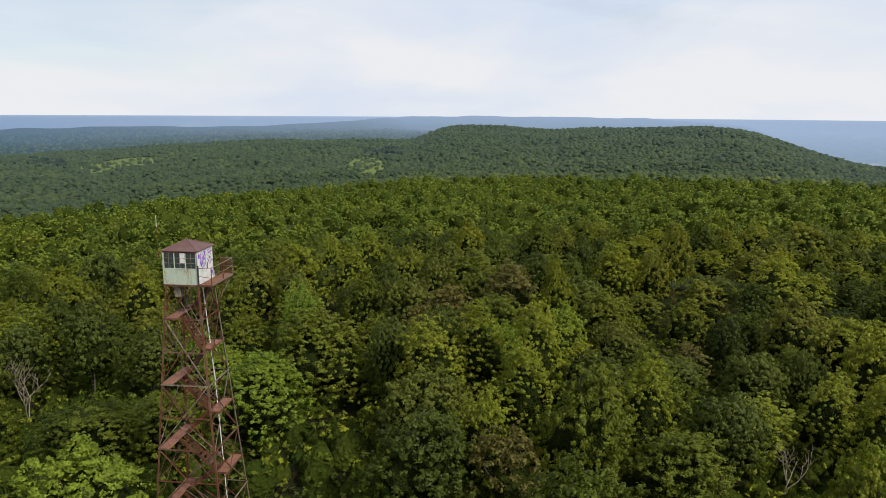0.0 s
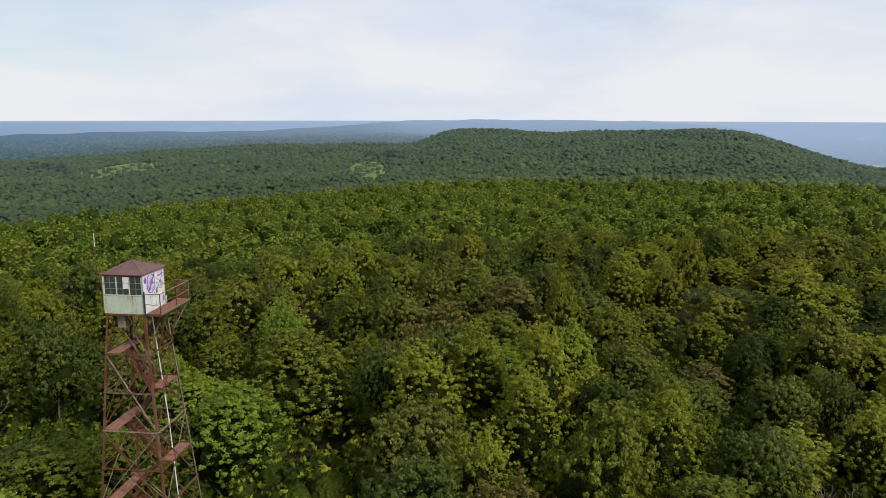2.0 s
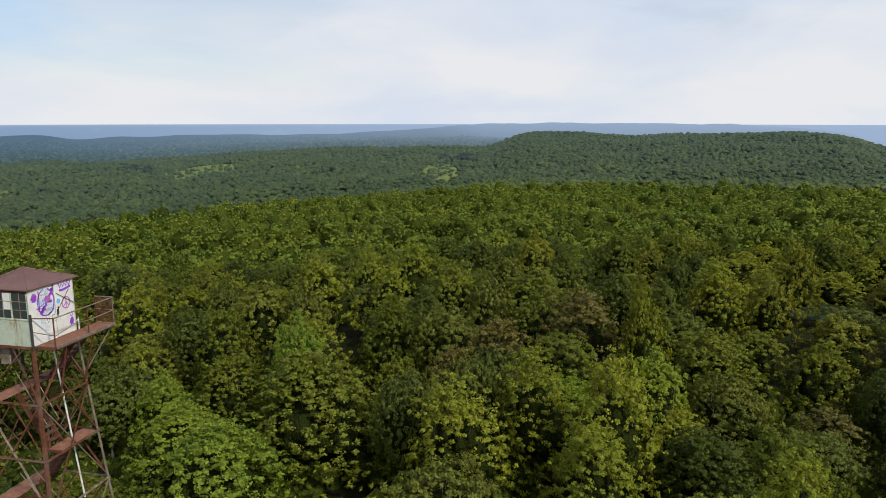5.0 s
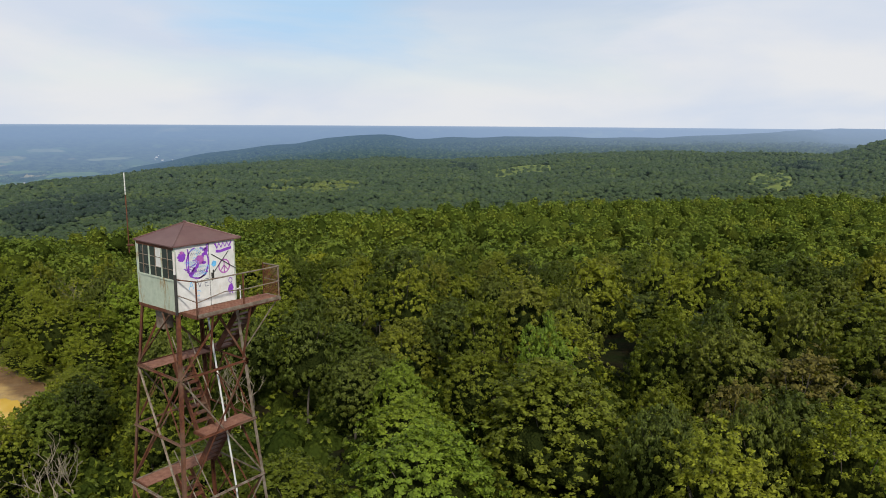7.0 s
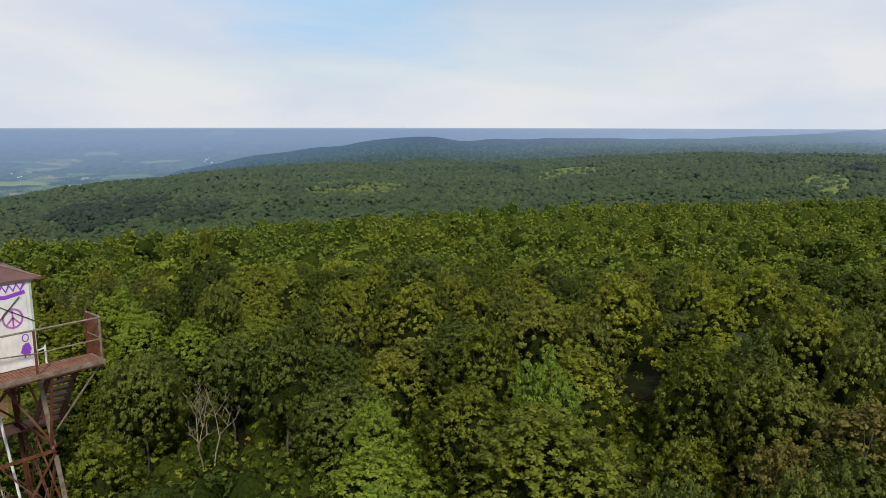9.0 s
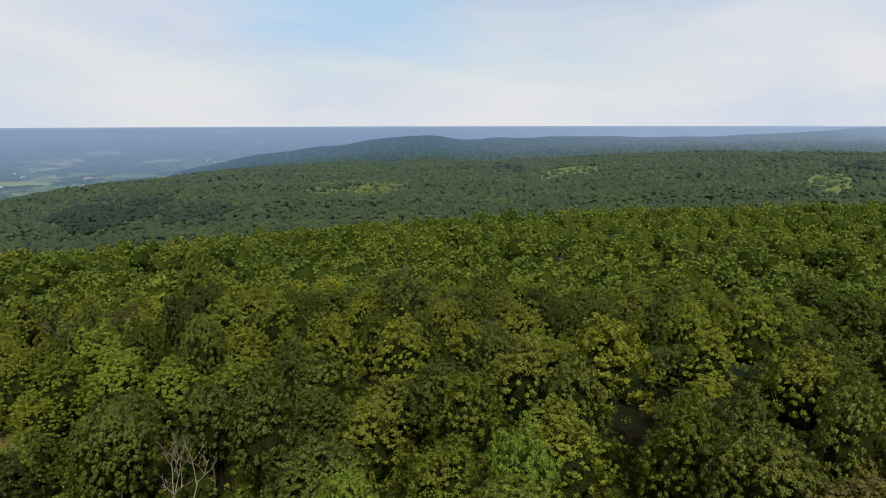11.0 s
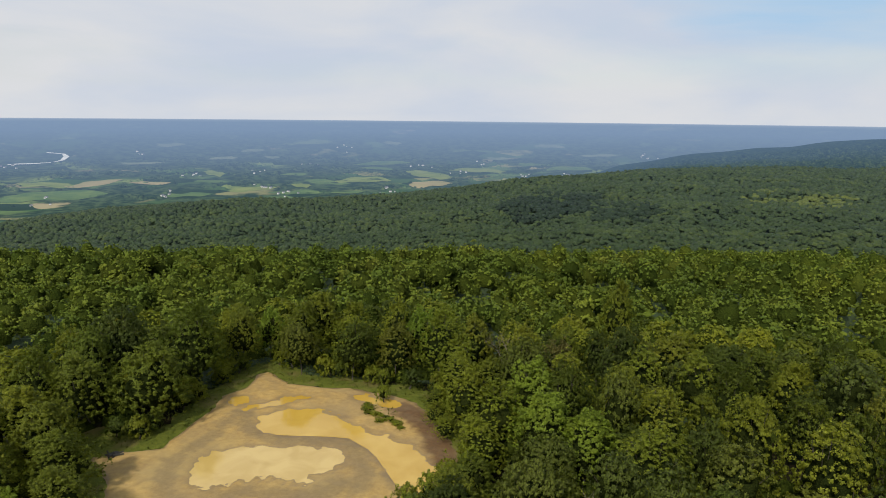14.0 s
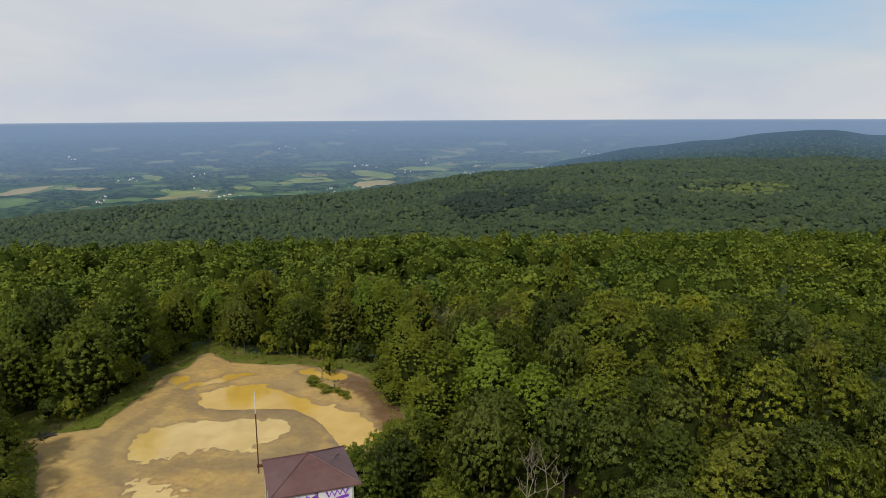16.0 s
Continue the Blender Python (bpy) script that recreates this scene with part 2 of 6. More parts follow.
# Last two tuples: a distance, and how much painted haze covers the surface there.
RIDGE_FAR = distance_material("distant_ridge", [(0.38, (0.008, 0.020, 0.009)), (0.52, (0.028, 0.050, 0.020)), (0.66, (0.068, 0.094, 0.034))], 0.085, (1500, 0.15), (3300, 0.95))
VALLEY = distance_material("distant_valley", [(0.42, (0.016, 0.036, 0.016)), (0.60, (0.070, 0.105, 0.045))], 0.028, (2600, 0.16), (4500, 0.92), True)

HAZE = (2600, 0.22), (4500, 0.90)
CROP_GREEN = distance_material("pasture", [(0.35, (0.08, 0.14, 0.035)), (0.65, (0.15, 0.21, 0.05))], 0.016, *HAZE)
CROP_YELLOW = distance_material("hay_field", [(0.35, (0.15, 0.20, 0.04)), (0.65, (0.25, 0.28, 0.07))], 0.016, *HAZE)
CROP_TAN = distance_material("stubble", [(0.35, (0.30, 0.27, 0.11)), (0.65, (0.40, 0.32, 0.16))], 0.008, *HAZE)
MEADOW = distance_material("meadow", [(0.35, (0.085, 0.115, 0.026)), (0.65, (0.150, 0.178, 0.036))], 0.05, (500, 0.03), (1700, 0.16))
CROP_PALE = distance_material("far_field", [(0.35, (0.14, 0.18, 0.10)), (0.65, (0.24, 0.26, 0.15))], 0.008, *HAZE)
# the river's glint is painted as a near-white base colour
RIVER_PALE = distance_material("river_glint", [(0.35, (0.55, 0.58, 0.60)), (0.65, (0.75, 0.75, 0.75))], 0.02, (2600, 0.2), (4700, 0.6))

m = Nodes("rusty_steel")
n, n2 = m.noise(7.0, 6.0, 0.65), m.noise(0.9, 3.0)
rust = m.ramp(n, [(0.25, (0.045, 0.016, 0.009)), (0.5, (0.105, 0.036, 0.018)), (0.75, (0.18, 0.066, 0.030))])
RUST = m.finish(m.blend(m.span(n2, 0.50, 0.68, 0, 0.7), rust, (0.15, 0.10, 0.07)), 0.75, 0.25, n, 0.004)
m = Nodes("worn_decking")
n = m.noise(6.0, 6.0, 0.65)
DECKING = m.finish(m.ramp(n, [(0.3, (0.12, 0.050, 0.032)), (0.55, (0.20, 0.092, 0.060)), (0.8, (0.28, 0.15, 0.10))]), 0.85, 0.05, n, 0.004)
m = Nodes("galvanised_steel")
n = m.noise(5.0, 6.0, 0.65)
GALV = m.finish(m.ramp(n, [(0.3, (0.10, 0.055, 0.035)), (0.5, (0.20, 0.16, 0.125)), (0.75, (0.32, 0.28, 0.235))]), 0.6, 0.4, n, 0.003)
m = Nodes("white_paint")
n, n2 = m.noise(4.0, 6.0, 0.7), m.noise(1.2, 5.0, 0.7, 0.6, (1, 1, 0.4))
white = m.ramp(n, [(0.3, (0.48, 0.48, 0.47)), (0.6, (0.62, 0.62, 0.615))])
WHITE = m.finish(m.blend(m.span(n2, 0.60, 0.72, 0, 0.8), white, (0.42, 0.30, 0.20)), 0.55, bump=n, height=0.003)
m = Nodes("pale_green_paint")
n, n2 = m.noise(5.0, 6.0, 0.7), m.noise(1.9, 6.0, 0.75, 0.8, (1, 1, 0.35))
pale = m.ramp(n, [(0.3, (0.28, 0.335, 0.27)), (0.65, (0.40, 0.45, 0.37))])
PALE = m.finish(m.blend(m.span(n2, 0.54, 0.62, 0, 0.9), pale, (0.24, 0.15, 0.06)), 0.6, bump=n, height=0.003)
m = Nodes("roof_metal")
n, n2 = m.noise(3.0, 6.0, 0.7), m.noise(0.8, 4.0)
roofc = m.ramp(n, [(0.3, (0.085, 0.040, 0.037)), (0.7, (0.130, 0.066, 0.060))])
ROOF = m.finish(m.blend(m.span(n2, 0.5, 0.7, 0, 0.6), roofc, (0.15, 0.090, 0.080)), 0.5, 0.1, n, 0.004)
m = Nodes("old_glass")
GLASS = m.finish((0.035, 0.045, 0.045), m.span(m.noise(3.0), 0.3, 0.7, 0.08, 0.3), spec=0.6)
m = Nodes("dark_interior")
DARK = m.finish((0.03, 0.03, 0.028), m.span(m.noise(4.0), 0.3, 0.7, 0.7, 0.95))


def spray(name, col):
    m = Nodes("spray_" + name)
    return m.finish(m.ramp(m.noise(14.0, 5.0, 0.7), [(0.3, tuple(c * 0.75 for c in col)), (0.7, tuple(min(1, c * 1.25) for c in col))]), 0.5)


SPRAY_PURPLE, SPRAY_BLUE = spray("purple", (0.20, 0.045, 0.42)), spray("blue", (0.12, 0.40, 0.72))
SPRAY_VIOLET, SPRAY_INK = spray("violet", (0.34, 0.09, 0.36)), spray("ink", (0.10, 0.10, 0.16))

m = Nodes("dirt")
n, n2, n3 = m.noise(1.6, 7.0, 0.7), m.noise(0.16, 4.0, 0.6, 0.4), m.noise(0.07, 3.0)
soil = m.ramp(n, [(0.3, (0.31, 0.194, 0.062)), (0.55, (0.415, 0.276, 0.090)), (0.8, (0.50, 0.352, 0.128))])
soil = m.blend(m.span(n2, 0.45, 0.6, 0, 0.5), soil, (0.255, 0.185, 0.095))
high = m.add("SeparateXYZ", [("Vector", m.geo.outputs["Position"])]).outputs["Z"]
wet = m.span(high, -3.915, -3.845, 1.0, 0.0)
soil = m.blend(m.span(n3, 0.48, 0.6, 0, 0.5), soil, (0.36, 0.27, 0.11))
damp = m.add("Attribute", attrs=[("attribute_name", "damp")]).outputs["Fac"]
soil = m.blend(m.span(damp, 0, 1, 0, 0.66), soil, m.ramp(n, [(0.3, (0.165, 0.118, 0.056)), (0.7, (0.235, 0.172, 0.084))]))
clay = m.add("Attribute", attrs=[("attribute_name", "clay")]).outputs["Fac"]
soil = m.blend(m.span(clay, 0, 1, 0, 0.9), soil, m.ramp(n, [(0.3, (0.070, 0.036, 0.016)), (0.7, (0.135, 0.068, 0.028))]))
DIRT = m.finish(m.blend(m.blend(0.75, (0, 0, 0), m.add("CombineColor", [("Red", wet), ("Green", wet), ("Blue", wet)]).outputs[0]), soil, (0.175, 0.122, 0.062)),
                m.span(wet, 0.0, 1.0, 0.92, 0.45), bump=n, height=0.06)
m = Nodes("muddy_water")
n = m.noise(0.25, 3.0, 0.5, 0.5)
WATER = m.finish(m.ramp(n, [(0.35, (0.48, 0.30, 0.046)), (0.65, (0.56, 0.370, 0.078))]), 0.06, bump=m.noise(3.0, 3.0), height=0.003, spec=0.5)
m = Nodes("silty_water")
n = m.noise(0.35, 3.0, 0.5, 0.5)
SILT = m.finish(m.ramp(n, [(0.35, (0.50, 0.35, 0.110)), (0.65, (0.58, 0.420, 0.15))]), 0.10, bump=m.noise(3.0, 3.0), height=0.003, spec=0.5)
m = Nodes("turf")
n, n2 = m.noise(2.2, 6.0, 0.7), m.noise(0.3, 4.0)
turf = m.ramp(n, [(0.3, (0.048, 0.064, 0.009)), (0.5, (0.090, 0.108, 0.012)), (0.75, (0.130, 0.136, 0.020))])
TURF = m.finish(m.blend(m.span(n2, 0.52, 0.68, 0, 0.6), turf, (0.17, 0.13, 0.05)), 0.95, bump=n, height=0.12, spec=0.2)
m = Nodes("grass")
m.place()
n = m.noise(0.5, 4.0)
GRASS = m.finish(m.blend(m.span(m.geo.outputs["Random Per Island"], 0, 1), m.ramp(n, [(0.35, (0.11, 0.14, 0.016)), (0.65, (0.20, 0.20, 0.03))]), (0.13, 0.16, 0.022)), 0.8, spec=0.2)
trans = m.add("BsdfTranslucent", Color=(0.20, 0.24, 0.03, 1))
m.link(m.add("MixShader", [(1, m.bsdf.outputs[0]), (2, trans.outputs[0])], Fac=0.5).outputs[0], m.out.inputs["Surface"])
HOUSE = distance_material("house_walls", [(0.4, (0.55, 0.55, 0.53)), (0.6, (0.75, 0.74, 0.72))], 0.01, (2500, 0.05), (4700, 0.75))
SLATE = distance_material("house_roofs", [(0.4, (0.14, 0.13, 0.14)), (0.6, (0.22, 0.20, 0.20))], 0.01, (2500, 0.25), (4700, 0.90))


# ---- mesh helpers ----
def mesh_of(name, verts, faces, mats, tone=None, slots=None, smooth=False):
    """A mesh from arrays: verts (n, 3), faces (k, 3 or 4)."""
    me = bpy.data.meshes.new(name)
    verts, faces = np.asarray(verts, np.float32), np.asarray(faces, np.int32)
    k, c = faces.shape
    me.vertices.add(len(verts))
    me.vertices.foreach_set("co", verts.ravel())
    me.loops.add(k * c)
    me.loops.foreach_set("vertex_index", faces.ravel())
    me.polygons.add(k)
    me.polygons.foreach_set("loop_start", np.arange(0, k * c, c, dtype=np.int32))
    me.polygons.foreach_set("loop_total", np.full(k, c, np.int32))
    for mat in mats:
        me.materials.append(mat)
    if slots is not None:
        me.polygons.foreach_set("material_index", np.asarray(slots, np.int32))
    if tone is not None:
        a = me.attributes.new("tone", "FLOAT", "POINT")
        a.data.foreach_set("value", np.asarray(tone, np.float32))
    if smooth:
        me.polygons.foreach_set("use_smooth", np.ones(k, bool))
    me.update(calc_edges=True)
    return me


def part(name, bm, material, parent, label="", smooth=False):
    """One bmesh as one mesh object under a thing or a part."""
    me = bpy.data.meshes.new(name)
    bmesh.ops.recalc_face_normals(bm, faces=bm.faces)
    bm.to_mesh(me)
    bm.free()
    me.materials.append(material)
    if smooth:
        me.polygons.foreach_set("use_smooth", np.ones(len(me.polygons), bool))
    ob = new(name, me)
    ob.parent = parent
    if parent is not None:
        ob.matrix_parent_inverse = Matrix.Identity(4)
    return tagged(ob, label)


def part_like(ob, parent, m=None):
    """Another part on the mesh of one that stands already."""
    o = new(ob.name.split(".")[0], ob.data)
    o.parent = parent
    if m is not None:
        o.matrix_basis = m
    return o


def add_box(bm, lo, hi, bevel=0.0):
    """An axis-aligned box with slightly broken edges."""
    c, s = (Vector(lo) + Vector(hi)) / 2, Vector(hi) - Vector(lo)
    made = bmesh.ops.create_cube(bm, size=1.0, matrix=Matrix.Translation(c) @ Matrix.Diagonal((*s, 1)))["verts"]
    if bevel:
        edges = list({e for v in made for e in v.link_edges})
        bmesh.ops.bevel(bm, geom=edges, offset=bevel, segments=1, affect="EDGES")
    return bm


def box(lo, hi, bevel=0.006):
    return add_box(bmesh.new(), lo, hi, bevel)


def add_sweep(bm, p0, p1, outline, up=(0, 0, 1)):
    """A bar from p0 to p1 with the given outline of (across, up) points."""
    p0, p1 = Vector(p0), Vector(p1)
    way = (p1 - p0).normalized()
    across = way.cross(Vector(up))
    if across.length < 1e-3:
        across = way.cross(Vector((1, 0, 0)))
    across.normalize()
    above = across.cross(way)
    rings = [[bm.verts.new(p + across * a + above * b) for a, b in outline] for p in (p0, p1)]
    n = len(outline)
    for i in range(n):
        bm.faces.new((rings[0][i], rings[0][(i + 1) % n], rings[1][(i + 1) % n], rings[1][i]))
    bm.faces.new(rings[0][::-1])
    bm.faces.new(rings[1])
    return bm


def angle_iron(w, t=0.012):
    return [(0, 0), (w, 0), (w, t), (t, t), (t, w), (0, w)]


def round_bar(r, n=7):
    return [(r * math.cos(2 * math.pi * k / n), r * math.sin(2 * math.pi * k / n)) for k in range(n)]


def bar(p0, p1, outline, up=(0, 0, 1)):
    return add_sweep(bmesh.new(), p0, p1, outline, up)


# ---- the land ----
# Seen from HUB, the land falls from the tower's hilltop to a rim, dips, rises to a wooded ridge, dips, rises to far
# ridges, and ends in a wide valley. Rows: bearing in degrees, distance of the crest, its angle above eye level.
HUB, EYE = (-10.0, -18.0), 28.0
RIM = [(-60, 470), (-25, 470), (-5, 440), (7, 410), (20, 350), (38, 300), (58, 255), (75, 245), (97, 265), (108, 290), (140, 300)]
RIDGE = [(-60, -4.2), (-30, -3.8), (-26, -3.34), (-23, -2.88), (-20, -1.97), (-17.6, -1.09), (-15.6, -0.87), (-8, -1.06), (-3, -1.29),
         (1, -0.89), (6, -1.07), (9, -2.3), (12, -2.43), (23, -2.55), (28, -2.9), (34, -3.5), (42, -3.5), (54.5, -3.6), (61.5, -3.95),
         (68, -4.6), (73, -5.1), (77, -5.8), (83, -6.16), (95, -6.34), (101, -6.71), (108, -7.5), (140, -8.0)]
FAR = [(-60, -4.5), (-24, -3.6), (-17, -0.75), (-10, -0.27), (-3.6, -0.19), (3, -0.16), (9, -0.25), (13.6, -0.64), (19, -0.96), (26, -1.2),
       (29, -1.02), (34, -1.13), (39.6, -1.33), (41.6, -0.97), (44, -1.06), (51, -1.93), (56, -2.47), (61, -3.55), (66, -5.2), (72, -6.4), (140, -7.0)]
FAR_AT = [3250, 3250, 3250, 2850, 2600, 2600, 2600]    # distance of the far crest at seven bearings
BEARING = np.radians(np.arange(-180, 180, 0.5))
REACH = np.concatenate([np.linspace(0, 100, 21), np.geomspace(106, 4880, 150)])


def along(rows, col=1):
    deg = np.degrees(BEARING)
    v = np.interp(deg, [r[0] for r in rows], [r[col] for r in rows])
    k = np.exp(-0.5 * (np.arange(-3, 4) / 1.2) ** 2)
    return np.convolve(np.concatenate([v[-3:], v, v[:3]]), k / k.sum(), "valid")


def build_land():
    rim, crest, far = along(RIM), along(RIDGE), along(FAR)
    deg = np.degrees(BEARING)
    ridge_at = np.interp(deg, [-60, -10, 0, 8, 12, 60, 75, 140], [1300, 1350, 1500, 1500, 1350, 1350, 1150, 1050])
    steep = np.interp(deg, [-180, -60, -22, 12, 140, 180], [0.6, 0.5, 0.4, 1.0, 1.0, 0.6])
    far_at = np.interp(deg, [-60, -4, 9, 13, 24, 60, 140], FAR_AT)
    shelf = np.interp(deg, [-60, 5, 10, 18, 44, 60, 140], [-0.9, -0.9, -0.16, -0.06, -0.14, -0.45, -0.9])
    land = np.zeros((len(BEARING), len(REACH)))
    for i in range(len(BEARING)):
        d1, d2, d3 = rim[i], ridge_at[i], far_at[i]
        z2 = EYE + d2 * math.tan(radians(crest[i])) - float(np.interp(deg[i], [9, 14], [15, 10.5]))
        z3 = EYE + d3 * math.tan(radians(far[i])) - 6
        z1 = -21.0

        def lift(u, more):
            """Height between the near crest and the far one, by its angle above eye level."""
            d = d2 + u * (d3 - d2)
            return EYE + d * math.tan(radians(crest[i] + (far[i] - crest[i]) * u + more)) - 6

        dip = min(z1 - 22, z2 - 8, EYE + (d1 + 0.3 * (d2 - d1)) * (z1 + 7 - EYE) / d1 - 9) + 6.5 * float(np.interp(deg[i], [-30, 4, 16], [1, 1, 0]))
        ks = [0, 45, 100, 150, 200, d1, d1 + 0.25 * (d2 - d1), d2, d2 + 0.22 * (d3 - d2), d2 + 0.5 * (d3 - d2), d2 + 0.72 * (d3 - d2), d3 - 110, d3 + 140, d3 + 450, 3900, 4350, 4820, 4880]
        zs = [0, 0, -4.5 * steep[i], -13 * steep[i], -18 * steep[i], z1, dip, z2, lift(0.22, -0.32), lift(0.5, shelf[i]), lift(0.72, shelf[i] - 0.16), z3, z3, -262, -215, -112, EYE + 4820 * math.tan(radians(-0.33)), -10]
        land[i] = np.interp(REACH, ks, zs)
    k = np.exp(-0.5 * (np.arange(-4, 5) / 1.3) ** 2)
    k /= k.sum()
    pad = np.concatenate([land[:, :1].repeat(4, 1), land, land[:, -1:].repeat(4, 1)], 1)
    soft = np.stack([np.convolve(row, k, "valid") for row in pad])
    keep = np.clip((REACH - 4500) / 200, 0, 1)
    return soft * (1 - keep) + land * keep


LAND = build_land()
LOT_Z = -3.85
LOT = [(-20.2, 59.4), (-13.3, 60), (-11.8, 63.1), (-10.5, 66), (-8.1, 69.9), (-7.3, 73.4), (-4.4, 76), (-2.9, 80.2), (-1.4, 81), (-0.4, 79), (0.9, 75.8), (8.6, 72.2),
       (13.9, 68.3), (16.3, 65.5), (17.4, 58), (17.5, 51.2), (15.4, 45), (11.9, 40), (4.7, 35.9), (-3.5, 33.8), (-11.8, 36.9), (-16.0, 44), (-17.6, 53)]


def step(a, b, v):
    u = np.clip((v - a) / (b - a), 0, 1)
    return u * u * (3 - 2 * u)


def outside(poly, x, y):
    """Distance to an outline, negative inside it."""
    x, y = np.asarray(x, float), np.asarray(y, float)
    best, inside = np.full(x.shape, 1e9), np.zeros(x.shape, bool)
    for (ax, ay), (bx, by) in zip(poly, poly[1:] + poly[:1]):
        ex, ey = bx - ax, by - ay
        u = np.clip(((x - ax) * ex + (y - ay) * ey) / (ex * ex + ey * ey), 0, 1)
        best = np.minimum(best, np.hypot(x - ax - u * ex, y - ay - u * ey))
        cross = ((ay > y) != (by > y)) & (x < ex * (y - ay) / (ey if abs(ey) > 1e-9 else 1e-9) + ax)
        inside ^= cross
    return np.where(inside, -best, best)


def waves(x, y, size, seed=0.0):
    """Cheap smooth unevenness, about -1 to 1."""
    s = 2 * math.pi / size
    return (np.sin(x * s + 1.3 * np.sin(y * s * 0.7 + seed) + seed) + np.sin(y * s * 1.1 + 1.7 * np.sin(x * s * 0.6 + 2 * seed) + 2.1 * seed)
            + 0.6 * np.sin((x + y) * s * 1.9 + seed * 3)) / 2.6


def ground(x, y):
    """Height of the bare ground."""
    x, y = np.asarray(x, float), np.asarray(y, float)
    dx, dy = x - HUB[0], y - HUB[1]
    r, b = np.hypot(dx, dy), (np.degrees(np.arctan2(dy, dx)) + 180) / 0.5
    i0 = np.floor(b).astype(int)
    u = b - i0
    i0, i1 = i0 % len(BEARING), (i0 + 1) % len(BEARING)
    j = np.clip(np.searchsorted(REACH, r) - 1, 0, len(REACH) - 2)
    w = np.clip((r - REACH[j]) / (REACH[j + 1] - REACH[j]), 0, 1)
    z = (1 - u) * ((1 - w) * LAND[i0, j] + w * LAND[i0, j + 1]) + u * ((1 - w) * LAND[i1, j] + w * LAND[i1, j + 1])
    z = z - 2.4 * step(5, 35, y) * step(220, 120, r) - 3.6 * step(-20, -44, y) * step(160, 90, r) * step(65, 25, x)
    z = z + waves(x, y, 55, 1.0) * 0.5 * step(20, 60, r) * step(4500, 3000, r) + waves(x, y, 260, 2.0) * 4.0 * step(350, 900, r) * step(4300, 3000, r)
    lot = step(24.0, 3.0, outside(LOT, x, y))
    return z * (1 - lot) + (LOT_Z - 0.15) * lot


def build_ground():
    bearings = np.radians(np.concatenate([np.arange(-45, 120, 0.5), np.arange(120, 315, 3.0)]))
    n, k = len(bearings), len(REACH)
    bb, rr = np.meshgrid(bearings, REACH[1:], indexing="ij")
    x, y = HUB[0] + rr * np.cos(bb), HUB[1] + rr * np.sin(bb)
    verts = np.concatenate([np.stack([x, y, ground(x, y)], -1).reshape(-1, 3), [[HUB[0], HUB[1], float(ground(HUB[0], HUB[1]))]]])
    k -= 1
    i, j = np.meshgrid(np.arange(n), np.arange(k - 1), indexing="ij")
    a, b = i * k + j, ((i + 1) % n) * k + j
    quads = np.stack([a, a + 1, b + 1, b], -1).reshape(-1, 4)
    tip = np.arange(n)
    centre = np.stack([tip * k, ((tip + 1) % n) * k, np.full(n, n * k), np.full(n, n * k)], -1)
    reach = rr[:, :-1].reshape(-1)
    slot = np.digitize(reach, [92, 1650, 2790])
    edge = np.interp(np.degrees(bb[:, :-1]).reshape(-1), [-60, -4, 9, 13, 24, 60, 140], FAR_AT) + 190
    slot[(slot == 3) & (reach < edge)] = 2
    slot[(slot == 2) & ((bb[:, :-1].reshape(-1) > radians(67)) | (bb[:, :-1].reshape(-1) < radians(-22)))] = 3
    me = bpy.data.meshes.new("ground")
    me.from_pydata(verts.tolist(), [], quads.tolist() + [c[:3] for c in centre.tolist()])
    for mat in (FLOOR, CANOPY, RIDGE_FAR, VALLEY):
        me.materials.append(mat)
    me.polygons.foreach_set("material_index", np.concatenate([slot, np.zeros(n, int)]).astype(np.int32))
    me.polygons.foreach_set("use_smooth", np.ones(len(me.polygons), bool))
    me.update()
    return tagged(new("ground", me), "wooded hilltop falling to ridges and a wide farmed valley", "ground", kind="structure")


build_ground()

